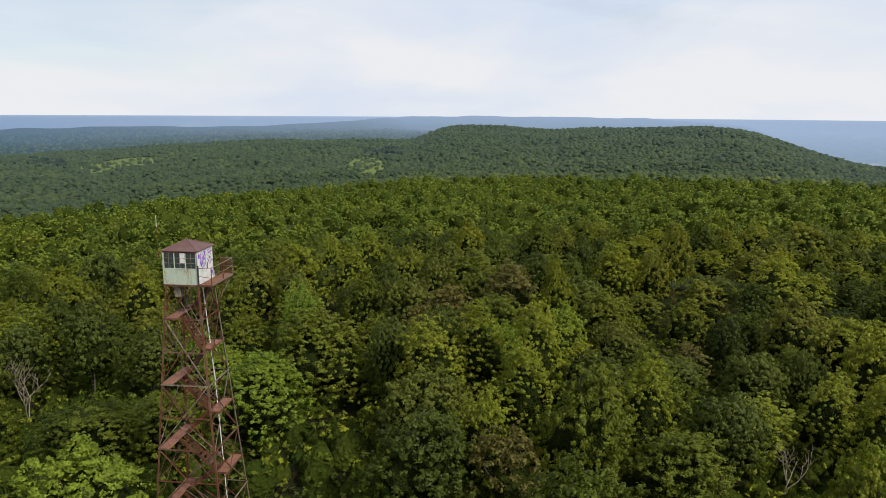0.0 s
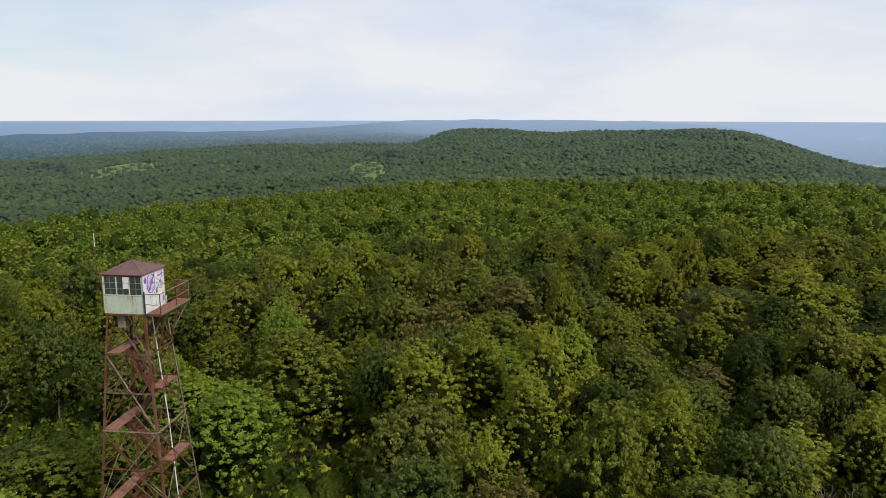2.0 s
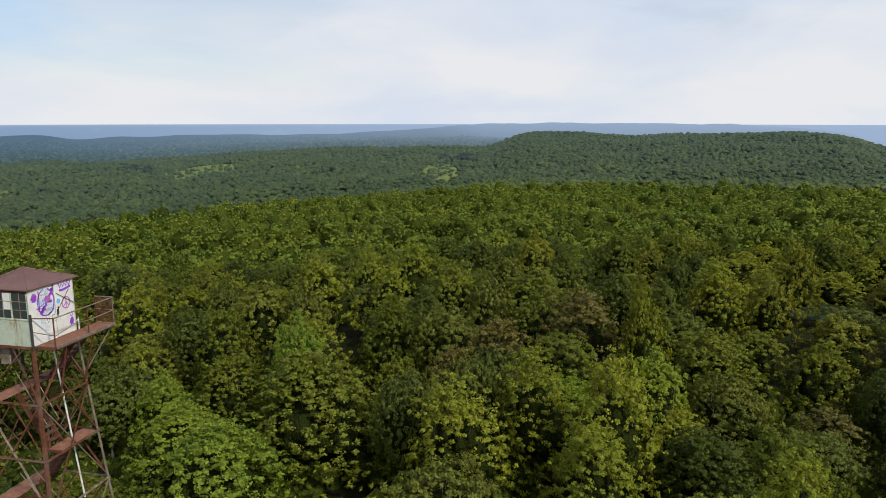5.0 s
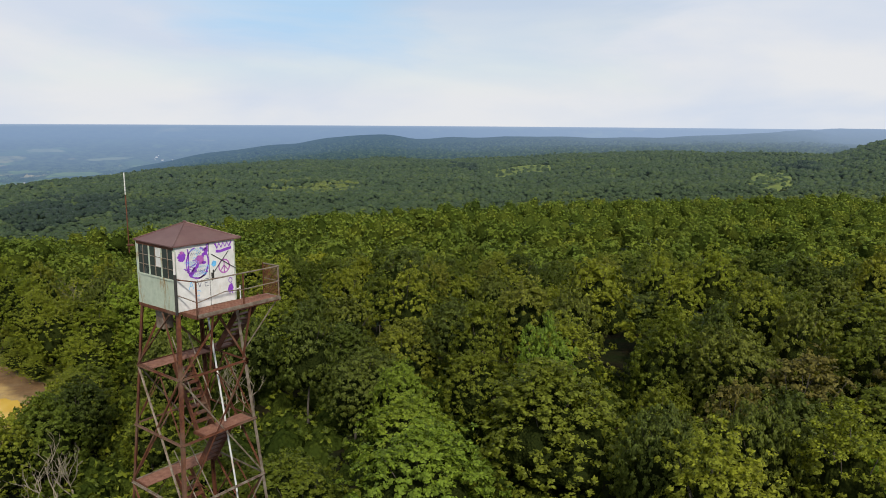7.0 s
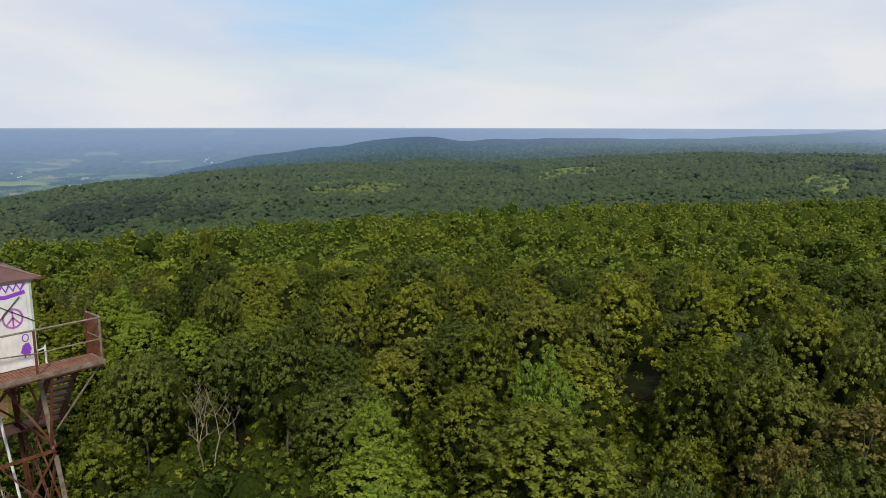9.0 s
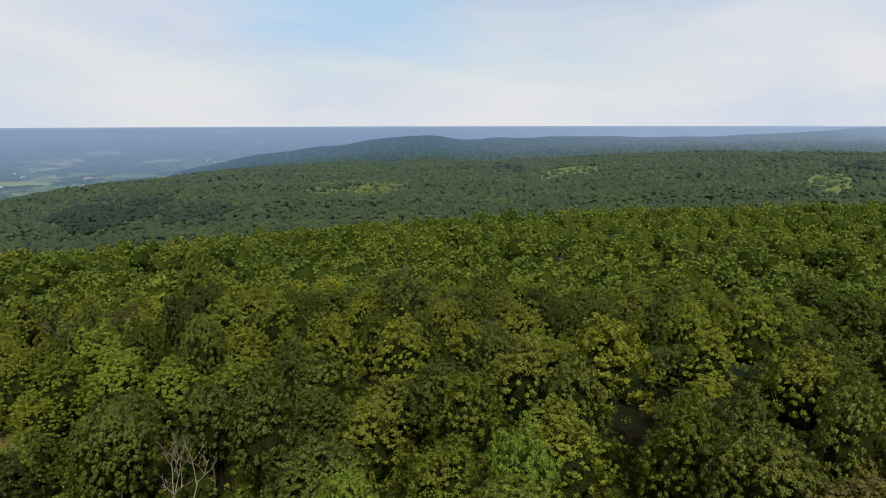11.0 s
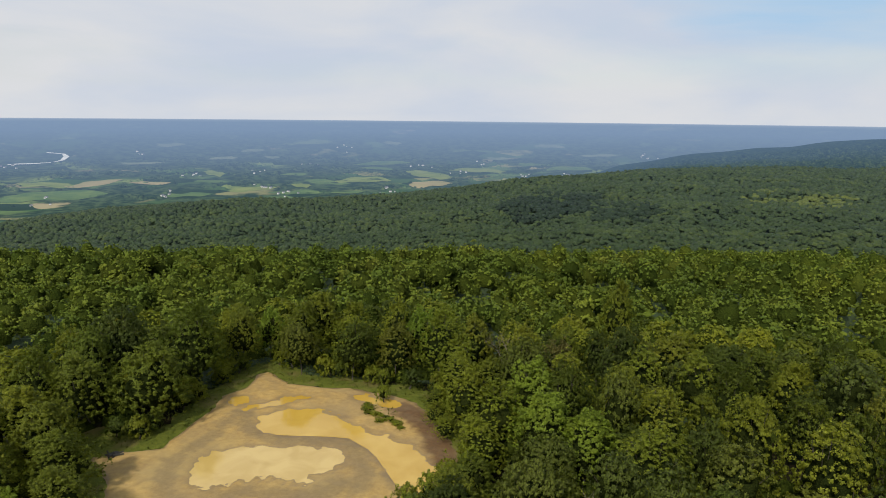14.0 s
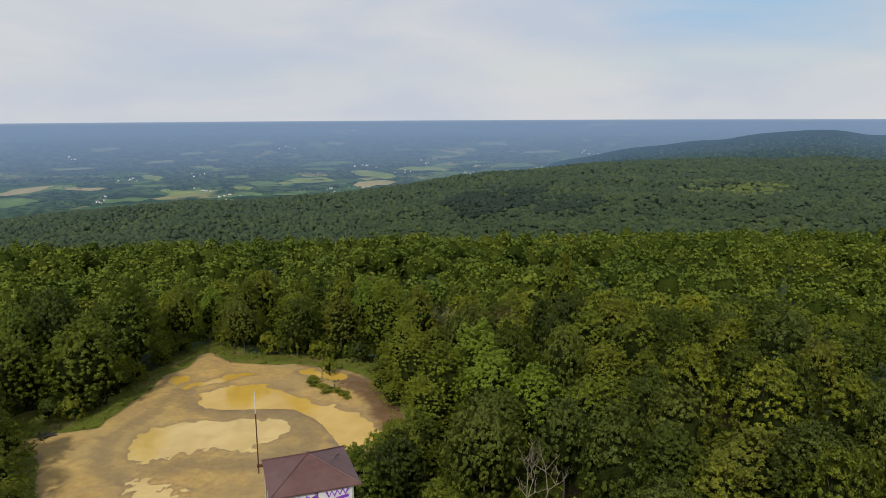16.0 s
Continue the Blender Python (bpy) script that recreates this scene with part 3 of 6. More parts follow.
# The muddy lot: uneven dirt, with water standing in its hollows.
POOLS = [
    ("puddle", WATER, [(-3.5, 63.4), (-2.8, 65.8), (-1.1, 66.8), (1, 67), (3.7, 66.5), (6.2, 64), (7.2, 61.9), (8.4, 59.4), (10.5, 57.3), (12.6, 54.9), (14, 51.2), (14.5, 48.4),
                       (14.1, 46), (12.5, 44.6), (10.9, 43.2), (9.9, 44.6), (9.4, 47.5), (9.0, 50.1), (8.5, 52.8), (7.8, 54.8), (6.6, 56.6), (5.2, 57.7), (3, 58.6), (-0.7, 59.9), (-2.5, 61)]),
    ("puddle", SILT, [(-9.7, 54.7), (-9, 56.5), (-7.9, 58), (-5, 58.1), (-0.8, 57), (2.8, 56.4), (5, 55), (5.6, 53.1), (5.3, 51.4), (4, 50.5), (2.2, 49.7), (1.8, 48.6),
                      (-0.1, 48.8), (-2.2, 50.6), (-4.4, 50.8), (-5.4, 49.9), (-8.1, 50), (-9.8, 51.6)]),
    ("puddle", SILT, [(-9.5, 45.3), (-8.9, 46.6), (-7.7, 46.6), (-6.6, 45.3), (-5, 43.3), (-4.6, 41.6), (-6.7, 41.4), (-9.2, 43.4)]),
    ("puddle", WATER, [(-7, 71.1), (-6.5, 73), (-5.5, 73.5), (-4.4, 72.6), (-4.7, 70.9), (-5.8, 70)]),
    ("puddle", WATER, [(-5.4, 68.3), (-4.1, 69.6), (-1.7, 69.7), (-0.3, 70.6), (0.1, 71.7), (3.3, 70.4), (1.8, 69.6), (-0.3, 69), (-2.7, 68.1)]),
    ("puddle", WATER, [(8.8, 69.4), (10.5, 69.6), (13, 67.3), (14.4, 65.9), (14.6, 64.2), (13.4, 63.8), (12, 65.6), (10.1, 67.1)]),
]
# Streaks of wet mud: way, half width. The last follows the red clay of the bank.
MUD = [([(-4.6, 67), (-4.3, 62.7), (-2.8, 60), (0.5, 58.3), (4.1, 57.2), (6.4, 55.6), (6.9, 52.4), (7.1, 48.5), (5.5, 45.6)], 0.95),
       ([(-5.7, 67.6), (-8.1, 61.6), (-10.8, 58.4), (-12, 55.4), (-12.2, 50.5), (-10.5, 47.5)], 0.9), ([(-7, 48.3), (-4.4, 48), (-0.2, 46.4), (2.9, 46), (4.6, 47.6)], 1.3)]
CLAY = ([(13.8, 64.6), (15.6, 61.0), (16.4, 57), (16.2, 52), (15.9, 48), (14.8, 44.6)], 1.7)


def along_way(way, x, y):
    """Distance to a line of points."""
    best = np.full(np.shape(x), 1e9)
    for (ax, ay), (bx, by) in zip(way, way[1:]):
        ex, ey = bx - ax, by - ay
        u = np.clip(((x - ax) * ex + (y - ay) * ey) / (ex * ex + ey * ey), 0, 1)
        best = np.minimum(best, np.hypot(x - ax - u * ex, y - ay - u * ey))
    return best


def build_lot():
    gx, gy = np.arange(-22.5, 20.51, 0.25), np.arange(31, 82.51, 0.25)
    x, y = np.meshgrid(gx, gy, indexing="ij")
    edge = outside(LOT, x, y) + 0.4 * waves(x, y, 9.0, 3.0) + 0.15 * waves(x, y, 2.3, 1.0)
    z = LOT_Z + 0.022 * waves(x, y, 5.0, 4.0) + 0.014 * waves(x, y, 1.7, 2.0)
    for ring in ((-1.7, 72.8, 0.9), (-13.5, 51.5, 0.8)):
        d = np.hypot(x - ring[0], y - ring[1])
        z += 0.10 * np.exp(-((d - ring[2]) / 0.3) ** 2)
    for _, mat, poly in POOLS:
        d = outside(poly, x, y) + 0.40 * waves(x, y, 4.3, 5.0) + 0.22 * waves(x + 0.7 * y, y - 0.4 * x, 2.1, 1.0) + 0.12 * waves(y, x, 0.9, 2.0)
        if mat is SILT:
            d = d + 0.9 * (0.3 + waves(x, y - 0.6 * x, 1.9, 7.0) + 0.5 * waves(y, x, 0.8, 3.0)) * step(52.6, 49.6, y)
        z -= 0.10 * step(1.3, -1.3, d)
    z -= 0.35 * step(-0.5, 1.2, edge)
    i, j = np.meshgrid(np.arange(len(gx) - 1), np.arange(len(gy) - 1), indexing="ij")
    a = i * len(gy) + j
    quads = np.stack([a, a + len(gy), a + len(gy) + 1, a + 1], -1).reshape(-1, 4)
    quads = quads[edge[:-1, :-1].ravel() < 1.6]
    me = mesh_of("dirt_lot", np.stack([x, y, z], -1).reshape(-1, 3), quads, [DIRT], smooth=True)
    uneven = 0.5 * waves(x, y, 4.0, 6.0) + 0.35 * waves(x, y, 1.5, 3.0)
    damp = np.max([step(half + 0.9, half - 0.7, along_way(way, x, y) + uneven) for way, half in MUD], 0)
    clay = step(CLAY[1] + 0.8, CLAY[1] - 0.6, along_way(CLAY[0], x, y) + uneven)
    for name, field in (("damp", damp), ("clay", clay)):
        a = me.attributes.new(name, "FLOAT", "POINT")
        a.data.foreach_set("value", field.astype(np.float32).ravel())
    tagged(new("dirt_lot", me), "rutted tan dirt lot with muddy wheel tracks", "dirt lot", kind="structure")
    for name, mat, poly in POOLS:
        cx, cy = sum(p[0] for p in poly) / len(poly), sum(p[1] for p in poly) / len(poly)
        bm = bmesh.new()
        ring = []
        for px, py in poly:
            d = math.hypot(px - cx, py - cy)
            ring.append(bm.verts.new((px + (px - cx) / d * 0.8, py + (py - cy) / d * 0.8, LOT_Z - 0.05)))
        bm.faces.new(ring)
        bmesh.ops.triangulate(bm, faces=bm.faces)
        ob = part(name, bm, mat, None)
        tagged(ob, "shallow ochre puddle of muddy rainwater on the dirt lot" if mat is WATER else "wide pale beige puddle of silty water on the dirt lot",
               "puddle", "puddles on the lot", "structure")


GLADE = [(-22.6, 60.4), (-21.6, 64.0), (-18.4, 64.2), (-15.6, 60.3)]
build_lot()


def build_verge():
    """Rough grass round the lot and over the glade beside it."""
    gx, gy = np.arange(-33, 27.01, 0.5), np.arange(28, 90.01, 0.5)
    x, y = np.meshgrid(gx, gy, indexing="ij")
    reach = np.minimum(outside(LOT, x, y), np.maximum(outside(GLADE, x, y), 0.2)) + 0.9 * waves(x, y, 7.0, 2.0)
    i, j = np.meshgrid(np.arange(len(gx) - 1), np.arange(len(gy) - 1), indexing="ij")
    a = i * len(gy) + j
    quads = np.stack([a, a + len(gy), a + len(gy) + 1, a + 1], -1).reshape(-1, 4)
    inner = outside(LOT, x, y)[:-1, :-1].ravel()
    quads = quads[(reach[:-1, :-1].ravel() < 3.2) & (inner > -1.2)]
    z = np.maximum(ground(x, y), LOT_Z - 0.12) + 0.10 + 0.04 * waves(x, y, 2.7, 1.0)
    z = z - 0.3 * step(0.5, -0.9, outside(LOT, x, y) + 0.3 * waves(x, y, 3.0, 2.0))
    me = mesh_of("grass_verge", np.stack([x, y, z], -1).reshape(-1, 3), quads, [TURF], smooth=True)
    tagged(new("grass_verge", me), "rough yellow-green grass verge round the dirt lot", "grass", kind="structure")


build_verge()


# ---- trees ----
RNG = np.random.default_rng(7)


def unit(v):
    return v / np.maximum(np.linalg.norm(v, axis=-1, keepdims=True), 1e-9)


class CrownForm:
    """The lumpy outside of a crown: a rounded or peaked body swollen by many boughs. Its foot is at z = 0."""

    def __init__(self, rng, radius, height, lobes, cone, ragged, swell=0.40):
        self.radius, self.height, self.cone, self.ragged = radius, height, cone, ragged
        k = np.arange(lobes) + 0.5
        rise = np.clip(1 - 1.75 * k / lobes + rng.normal(size=lobes) * 0.08, -0.85, 0.98)
        turn = k * 2.399963 + rng.normal(size=lobes) * 0.3
        flat = np.sqrt(1 - rise ** 2)
        self.boughs = np.stack([flat * np.cos(turn), flat * np.sin(turn), rise], -1)
        self.force = swell * rng.uniform(0.45, 1.15, lobes)
        self.wide = 2.55 / math.sqrt(lobes) * rng.uniform(0.75, 1.25, lobes)
        self.lean = rng.normal(size=2) * 0.10
        self.sway = rng.random(2) * 6.28

    def body(self, way):
        """Points of the unswollen body in unit directions."""
        z = way[:, 2]
        turn = np.arctan2(way[:, 1], way[:, 0])
        lop = 1 + 0.12 * np.cos(turn - self.sway[0]) + 0.08 * np.cos(2 * turn - self.sway[1])
        g = self.radius * 0.80 * lop * np.where(z > 0, 1 - 0.52 * self.cone * z, 1.0)
        high = self.height * np.where(z > 0, 0.42 + 0.46 * z, 0.42 + 0.40 * z)
        return np.stack([way[:, 0] * g + self.lean[0] * high, way[:, 1] * g + self.lean[1] * high, high], -1)

    def at(self, way):
        """Points of the outside, and the bough each belongs to."""
        near = np.arccos(np.clip(way @ self.boughs.T, -1, 1)) / self.wide
        lump = self.force * np.sqrt(np.clip(1 - near ** 2, 0, 1))
        which = lump.argmax(1)
        heart = np.array([self.lean[0] * 0.42 * self.height, self.lean[1] * 0.42 * self.height, 0.42 * self.height])
        return heart + (self.body(way) - heart) * (0.80 + lump.max(1))[:, None], which


def crown_arrays(rng, radius, height, lobes, leaves, size, cone=0.0, ragged=0.25, bough=0.34, tuft=24):
    """Leaves of one crown, in tufts over its outside: verts (4n, 3), quads, boughs, normals, form. The crown's foot is at z = 0."""
    form = CrownForm(rng, radius, height, lobes, cone, ragged, bough)
    tufts = max(leaves // tuft, 8)
    way = unit(rng.normal(size=(tufts, 3)) + np.array([0, 0, 0.30]))
    way[:, 2] = np.where(way[:, 2] < -0.55, -way[:, 2], way[:, 2])
    way = unit(way)
    root, which = form.at(way)
    middle = form.body(form.boughs) * np.array([0.72, 0.72, 1.0])
    middle[:, 2] = 0.42 * height + (middle[:, 2] - 0.42 * height) * 0.72
    push = unit(root - middle[which])
    root = root + push * (ragged * radius * 0.16 * (rng.random(tufts) ** 2 * 2 - 0.55))[:, None]
    mine = np.sort(rng.integers(tufts, size=leaves))
    push = push[mine]
    puff = unit(rng.normal(size=(leaves, 3)) + 0.7 * push + np.array([0, 0, 0.2]))
    spread = size * tuft ** 0.5 * 0.60 * (0.6 + 0.7 * rng.random(tufts))
    at = root[mine] + puff * (spread[mine] * rng.random(leaves) ** 0.4)[:, None] * np.array([1, 1, 0.75])
    bulk = unit((at - np.array([0, 0, 0.36 * height])) / np.array([radius, radius, 0.62 * height]))
    face = unit(puff * 0.5 + push * 0.5 + rng.normal(size=(leaves, 3)) * 0.45 + np.array([0, 0, 0.22]))
    side = unit(np.cross(face, rng.normal(size=(leaves, 3))))
    tip = np.cross(face, side)
    s = (size * (0.65 + 0.7 * rng.random(leaves)))[:, None]
    droop = face * s * -0.18
    quad = np.stack([at - tip * s, at + side * s * 0.62 + droop, at + tip * s, at - side * s * 0.62 + droop], 1)
    verts = quad.reshape(-1, 3)
    puffed = unit(puff * 0.80 + push * 0.42 + bulk * 0.34 + rng.normal(size=(leaves, 3)) * 0.30)
    return verts, np.arange(len(verts)).reshape(-1, 4), form.at(form.boughs)[0], puffed.repeat(4, 0), form


BALLS = {}


def icosphere(level=1):
    if level not in BALLS:
        bm = bmesh.new()
        bmesh.ops.create_icosphere(bm, subdivisions=level, radius=1.0)
        BALLS[level] = (np.array([v.co[:] for v in bm.verts]), np.array([[v.index for v in f.verts] for f in bm.faces]))
        bm.free()
    return BALLS[level]


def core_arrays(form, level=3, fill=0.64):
    """An added core with shade in its colour, so that a crown is not see-through."""
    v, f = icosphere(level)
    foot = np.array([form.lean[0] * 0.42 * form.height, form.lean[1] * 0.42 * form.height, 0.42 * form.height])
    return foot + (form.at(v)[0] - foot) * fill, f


def limb_bmesh(bm, p0, p1, r0, r1, sides=6):
    p0, p1 = Vector(p0), Vector(p1)
    way = (p1 - p0).normalized()
    a = way.orthogonal().normalized()
    b = way.cross(a)
    rings = [[bm.verts.new(p + (a * math.cos(t) + b * math.sin(t)) * r) for t in (2 * math.pi * k / sides for k in range(sides))]
             for p, r in ((p0, r0), (p1, r1))]
    for k in range(sides):
        bm.faces.new((rings[0][k], rings[0][(k + 1) % sides], rings[1][(k + 1) % sides], rings[1][k]))
    bm.faces.new(rings[1])


class Kind:
    """Shared meshes of one kind of tree: a crown of leaves, a core coloured as its shade, and a trunk with limbs.
    Height of the whole is 1 unit = its own metres.
    """

    def __init__(self, seed, leaf, tall, radius, depth, lobes, leaves, size, cone=0.0, ragged=0.25, bough=0.36, heart=0.64):
        rng = np.random.default_rng(seed)
        v, f, c, soft, form = crown_arrays(rng, radius, depth, lobes, leaves, size, cone, ragged, bough)
        foot = tall - depth
        lift = np.array([0, 0, foot])
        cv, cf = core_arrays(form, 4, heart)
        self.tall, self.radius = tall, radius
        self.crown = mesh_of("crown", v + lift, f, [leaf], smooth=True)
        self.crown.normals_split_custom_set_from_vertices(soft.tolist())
        self.heart = mesh_of("inner_crown", cv + lift, cf, [CORE_SHADE], smooth=True)
        bm = bmesh.new()
        base = Vector((0, 0, -1.2))
        mid = Vector((rng.normal() * 0.15, rng.normal() * 0.15, foot * 0.7))
        top = Vector((c[0][0], c[0][1], foot + depth * 0.55))
        limb_bmesh(bm, base, mid, 0.17, 0.11)
        limb_bmesh(bm, mid, top, 0.11, 0.03)
        for k in range(2, min(lobes, 9)):
            limb_bmesh(bm, mid.lerp(top, 0.1 + 0.07 * k), Vector(c[k]) + Vector((0, 0, foot)), 0.045, 0.015, 5)
        me = bpy.data.meshes.new("trunk")
        bm.to_mesh(me)
        bm.free()
        me.materials.append(BARK)
        self.trunk = me

    def plant(self, x, y, top, label, scale=1.0, wide=1.0, turn=None):
        """A tree whose crown ends at height top above the datum."""
        z = float(ground(x, y))
        high = max(top - z, 2.5) / self.tall
        ob = new("tree")
        ob.matrix_basis = pose(x, y, z, 0, 0, RNG.uniform(0, 360) if turn is None else turn) @ Matrix.Diagonal((wide * scale, wide * scale, high, 1))
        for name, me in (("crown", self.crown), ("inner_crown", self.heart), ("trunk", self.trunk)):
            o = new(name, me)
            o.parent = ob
        return tagged(ob, label, "tree", "trees of the wood")


KINDS = {
    "oak": [Kind(11 + k, LEAF_DARK, 9.0, 4.6, 6.8, 58, 20000, 0.094, 0.0, 0.8, 0.42) for k in range(2)],
    "green": [Kind(21 + k, LEAF, 8.8, 3.6, 7.2, 48, 14500, 0.088, 0.25 + 0.22 * k, 0.9, 0.46) for k in range(4)],
    "maple": [Kind(31 + k, LEAF_BRIGHT, 8.6, 3.4, 7.2, 46, 13500, 0.092, 0.4, 0.9, 0.48) for k in range(2)],
    "birch": [Kind(41 + k, LEAF_YELLOW, 9.0, 2.8, 7.8, 44, 12000, 0.072, 0.7, 1.4, 0.52) for k in range(2)],
    "ash": [Kind(46 + k, LEAF_FRESH, 8.8, 3.7, 8.0, 52, 19000, 0.084, 0.7 + 0.25 * k, 0.9, 0.46) for k in range(2)],
    "turning": [Kind(51, LEAF_BROWN, 8.0, 2.6, 6.4, 36, 4600, 0.092, 0.4, 1.3, 0.44, 0.5)],
}
MID_KINDS = [Kind(61 + k, LEAF, 8.6, 3.2, 6.8, 40, 8000, 0.104, 0.25 + 0.3 * k, 0.9, 0.46) for k in range(3)] + \
            [Kind(71, LEAF_DARK, 8.6, 3.5, 6.6, 42, 8000, 0.106, 0.0, 0.8, 0.42), Kind(72, LEAF_YELLOW, 8.6, 2.7, 6.9, 38, 7000, 0.088, 0.6, 1.3, 0.5)]
LABELS = {
    "oak": "broad dark green oak with dense glossy foliage",
    "green": "leafy mid-green forest tree with a rounded crown",
    "maple": "bright fresh-green maple standing out from the wood",
    "birch": "slender yellow-green birch with a loose feathery crown",
    "ash": "full green ash with boughs down to the grass",
    "turning": "thin brownish tree with sparse turning leaves",
}

# Trees that stand out: kind, place, height of the top, radius of the crown.
CHOSEN = [
    ("oak", 10.6, -11.6, 8.2, 3.7), ("birch", 21.0, 50.4, 3.8, 3.0), ("birch", 20.4, 55.8, 3.6, 2.8), ("birch", 18.6, 45.2, 2.6, 2.6), ("maple", 25.0, 45.4, 4.6, 3.4), ("birch", 21.4, 66.4, 4.2, 2.8), ("birch", 16.9, 58.2, -1.2, 1.5), ("birch", 17.3, 54.4, -1.2, 1.6), ("green", 17.7, 61.6, -0.6, 1.7), ("ash", 7.6, 30.6, 3.6, 3.0), ("green", 10.8, 33.4, 3.0, 2.7), ("birch", 4.4, 30.4, 3.2, 2.6), ("ash", 13.6, 36.4, 3.0, 2.7), ("ash", 21.6, -1.2, 8.8, 5.2), ("maple", 12.2, 1.2, 7.5, 3.8), ("maple", 17.2, 6.3, 6.2, 3.2), ("maple", 21.4, 9.4, 6.8, 2.1), ("green", 8.3, 11.4, 5.4, 3.3), ("birch", 29.6, 33.1, 5.4, 3.6), ("birch", 22.8, -16.6, 9.6, 3.0),
    ("birch", 14.6, -19.0, 8.8, 2.7), ("birch", 17.2, -12.6, 10.0, 3.2), ("green", 11.5, -24.4, 6.6, 3.6), 
    ("green", 41.0, -43.5, 4.6, 3.6), ("green", 49.0, -57.0, 3.4, 3.6), ("green", 11.0, 15.6, 3.0, 2.8), ("birch", 37.0, 44.4, 4.2, 3.0),
    ("green", 58.8, 50.3, 3.2, 3.0), ("oak", 38.2, 16.6, 6.4, 3.8), ("green", 31.3, 24.3, 4.8, 3.2), ("oak", 58.6, 23.4, 2.8, 3.6),
    ("oak", 36.4, -8.1, 8.8, 3.8), ("oak", 61.0, 9.2, 4.2, 3.6), ("green", 26.4, 8.2, 6.8, 2.9),
    ("green", 53.7, 55.8, 4.0, 3.0), ("ash", -14.8, 66.2, 6.4, 4.4), ("ash", -22.0, 68.0, 5.4, 3.6), ("green", -27.0, 61.0, 4.6, 3.4), ("ash", -11.6, 74.0, 8.0, 4.2), ("ash", -22.6, 73.4, 6.6, 3.8), ("oak", -19.4, 77.0, 7.2, 4.2), ("ash", -27.6, 66.5, 5.6, 3.6), ("ash", -24.0, 57.0, 4.2, 3.4), ("ash", -20.8, 51.0, 3.0, 3.2), ("ash", -20.0, 45.0, 2.0, 3.0), ("ash", 2.3, 83.4, 4.8, 3.4),
    ("ash", -4.8, 84.2, 5.2, 3.0), ("birch", 9.4, 79.6, 3.8, 2.9), ("ash", -10.4, 82.2, 5.8, 3.2), ("oak", 27.6, 60.2, 5.4, 3.4), ("green", 15.4, 74.6, 3.6, 3.0), ("maple", 27.4, 52.7, 5.2, 3.4), ("green", 44.0, 64.4, 5.0, 3.0),
    ("birch", 20.0, 61.0, 4.2, 2.5), ("green", 49.4, 48.4, 4.0, 3.0), ("turning", 34.6, 61.0, 4.4, 2.8), ("green", 58.6, 92.0, 4.2, 3.0),
    ("oak", 46.3, -0.3, 5.8, 3.6), ("green", 60.0, -23.8, 7.0, 3.4), ("maple", 27.1, 40.8, 3.9, 3.1), ("turning", 27.5, -8.6, 8.4, 2.2), ("turning", 33.2, -10.6, 8.9, 3.4), ("oak", 30.0, -13.2, 7.4, 3.4),
    ("oak", 31.8, -29.8, 5.8, 3.4), ("green", 21.0, -27.4, 6.2, 3.4), ("turning", 35.5, -37.0, 3.2, 2.8), ("green", 32.0, -46.2, 4.0, 3.0),
]
TAKEN = []


def free(x, y, gap):
    return all((x - a) ** 2 + (y - b) ** 2 > (gap * 0.5 + g) ** 2 for a, b, g in TAKEN)


def open_ground(x, y, low=0.0):
    """Whether no tree may stand here: the lot, its grassy verge and glade, and the tower's foot."""
    x, y = np.array(x), np.array(y)
    return (float(outside(LOT, x, y)) < (2.8 if y > 62 or x < -12 else 2.4) + low or float(outside(GLADE, x, y)) < 2.2 + 0.3 * low
            or math.hypot(x + 0.8, y + 0.8) < 6.2)


def wooded(x, y):
    """The stretch of hilltop whose trees stand singly: a wedge east of the approach and one north of the hover."""
    a, ra = math.degrees(math.atan2(y + 19, x + 38)), math.hypot(x + 38, y + 19)
    b, rb = math.degrees(math.atan2(y + 18, x + 3)), math.hypot(x + 3, y + 18)
    return (-36 < a < 46 and 30 < ra < 150) or (-8 < b < 113 and 14 < rb < 125)


def plant_wood():
    rng = np.random.default_rng(5)
    TAKEN.extend(((20.3, 26.8, 1.0), (18.6, 22.4, 2.4), (6.3, 26.5, 1.0), (4.8, 22.5, 1.8), (14.5, -39.5, 1.5), (8.5, -37.5, 2.0), (31.0, 74.0, 1.0), (12.0, -4.2, 3.4), (8.2, -4.4, 2.8), (4.8, -5.4, 2.8), (16.0, -4.2, 1.8), (6.5, 0.0, 2.5), (-2.0, -6.0, 3.0), (15.0, 6.5, 2.0), (5.0, 8.0, 2.0), (18.3, 23.3, 2.6), (16.8, 20.6, 2.6), (15.2, 18.0, 2.4), (5.0, 23.4, 2.6), (3.9, 20.4, 2.4), (2.6, 17.2, 2.4), (1.4, 14.0, 1.8)))
    for kind, x, y, top, radius in CHOSEN:
        made = KINDS[kind][int(rng.integers(len(KINDS[kind])))]
        made.plant(x, y, top, LABELS[kind], wide=radius / made.radius)
        TAKEN.append((x, y, 0.62 * radius))
    spots = []
    for _ in range(16000):
        x, y, gap = rng.uniform(-30, 118), rng.uniform(-100, 108), rng.uniform(4.3, 7.6)
        if not wooded(x, y) or open_ground(x, y) or not free(x, y, gap):
            continue
        TAKEN.append((x, y, gap * 0.5))
        spots.append((x, y, gap))
    spots.sort(key=lambda s: math.hypot(s[1] + 18, s[0] - min(max(s[0], -38), -2)) - (0.5 * max(0, s[1]) if outside(LOT, np.array(s[0]), np.array(s[1])) < 13 else 0))
    return spots


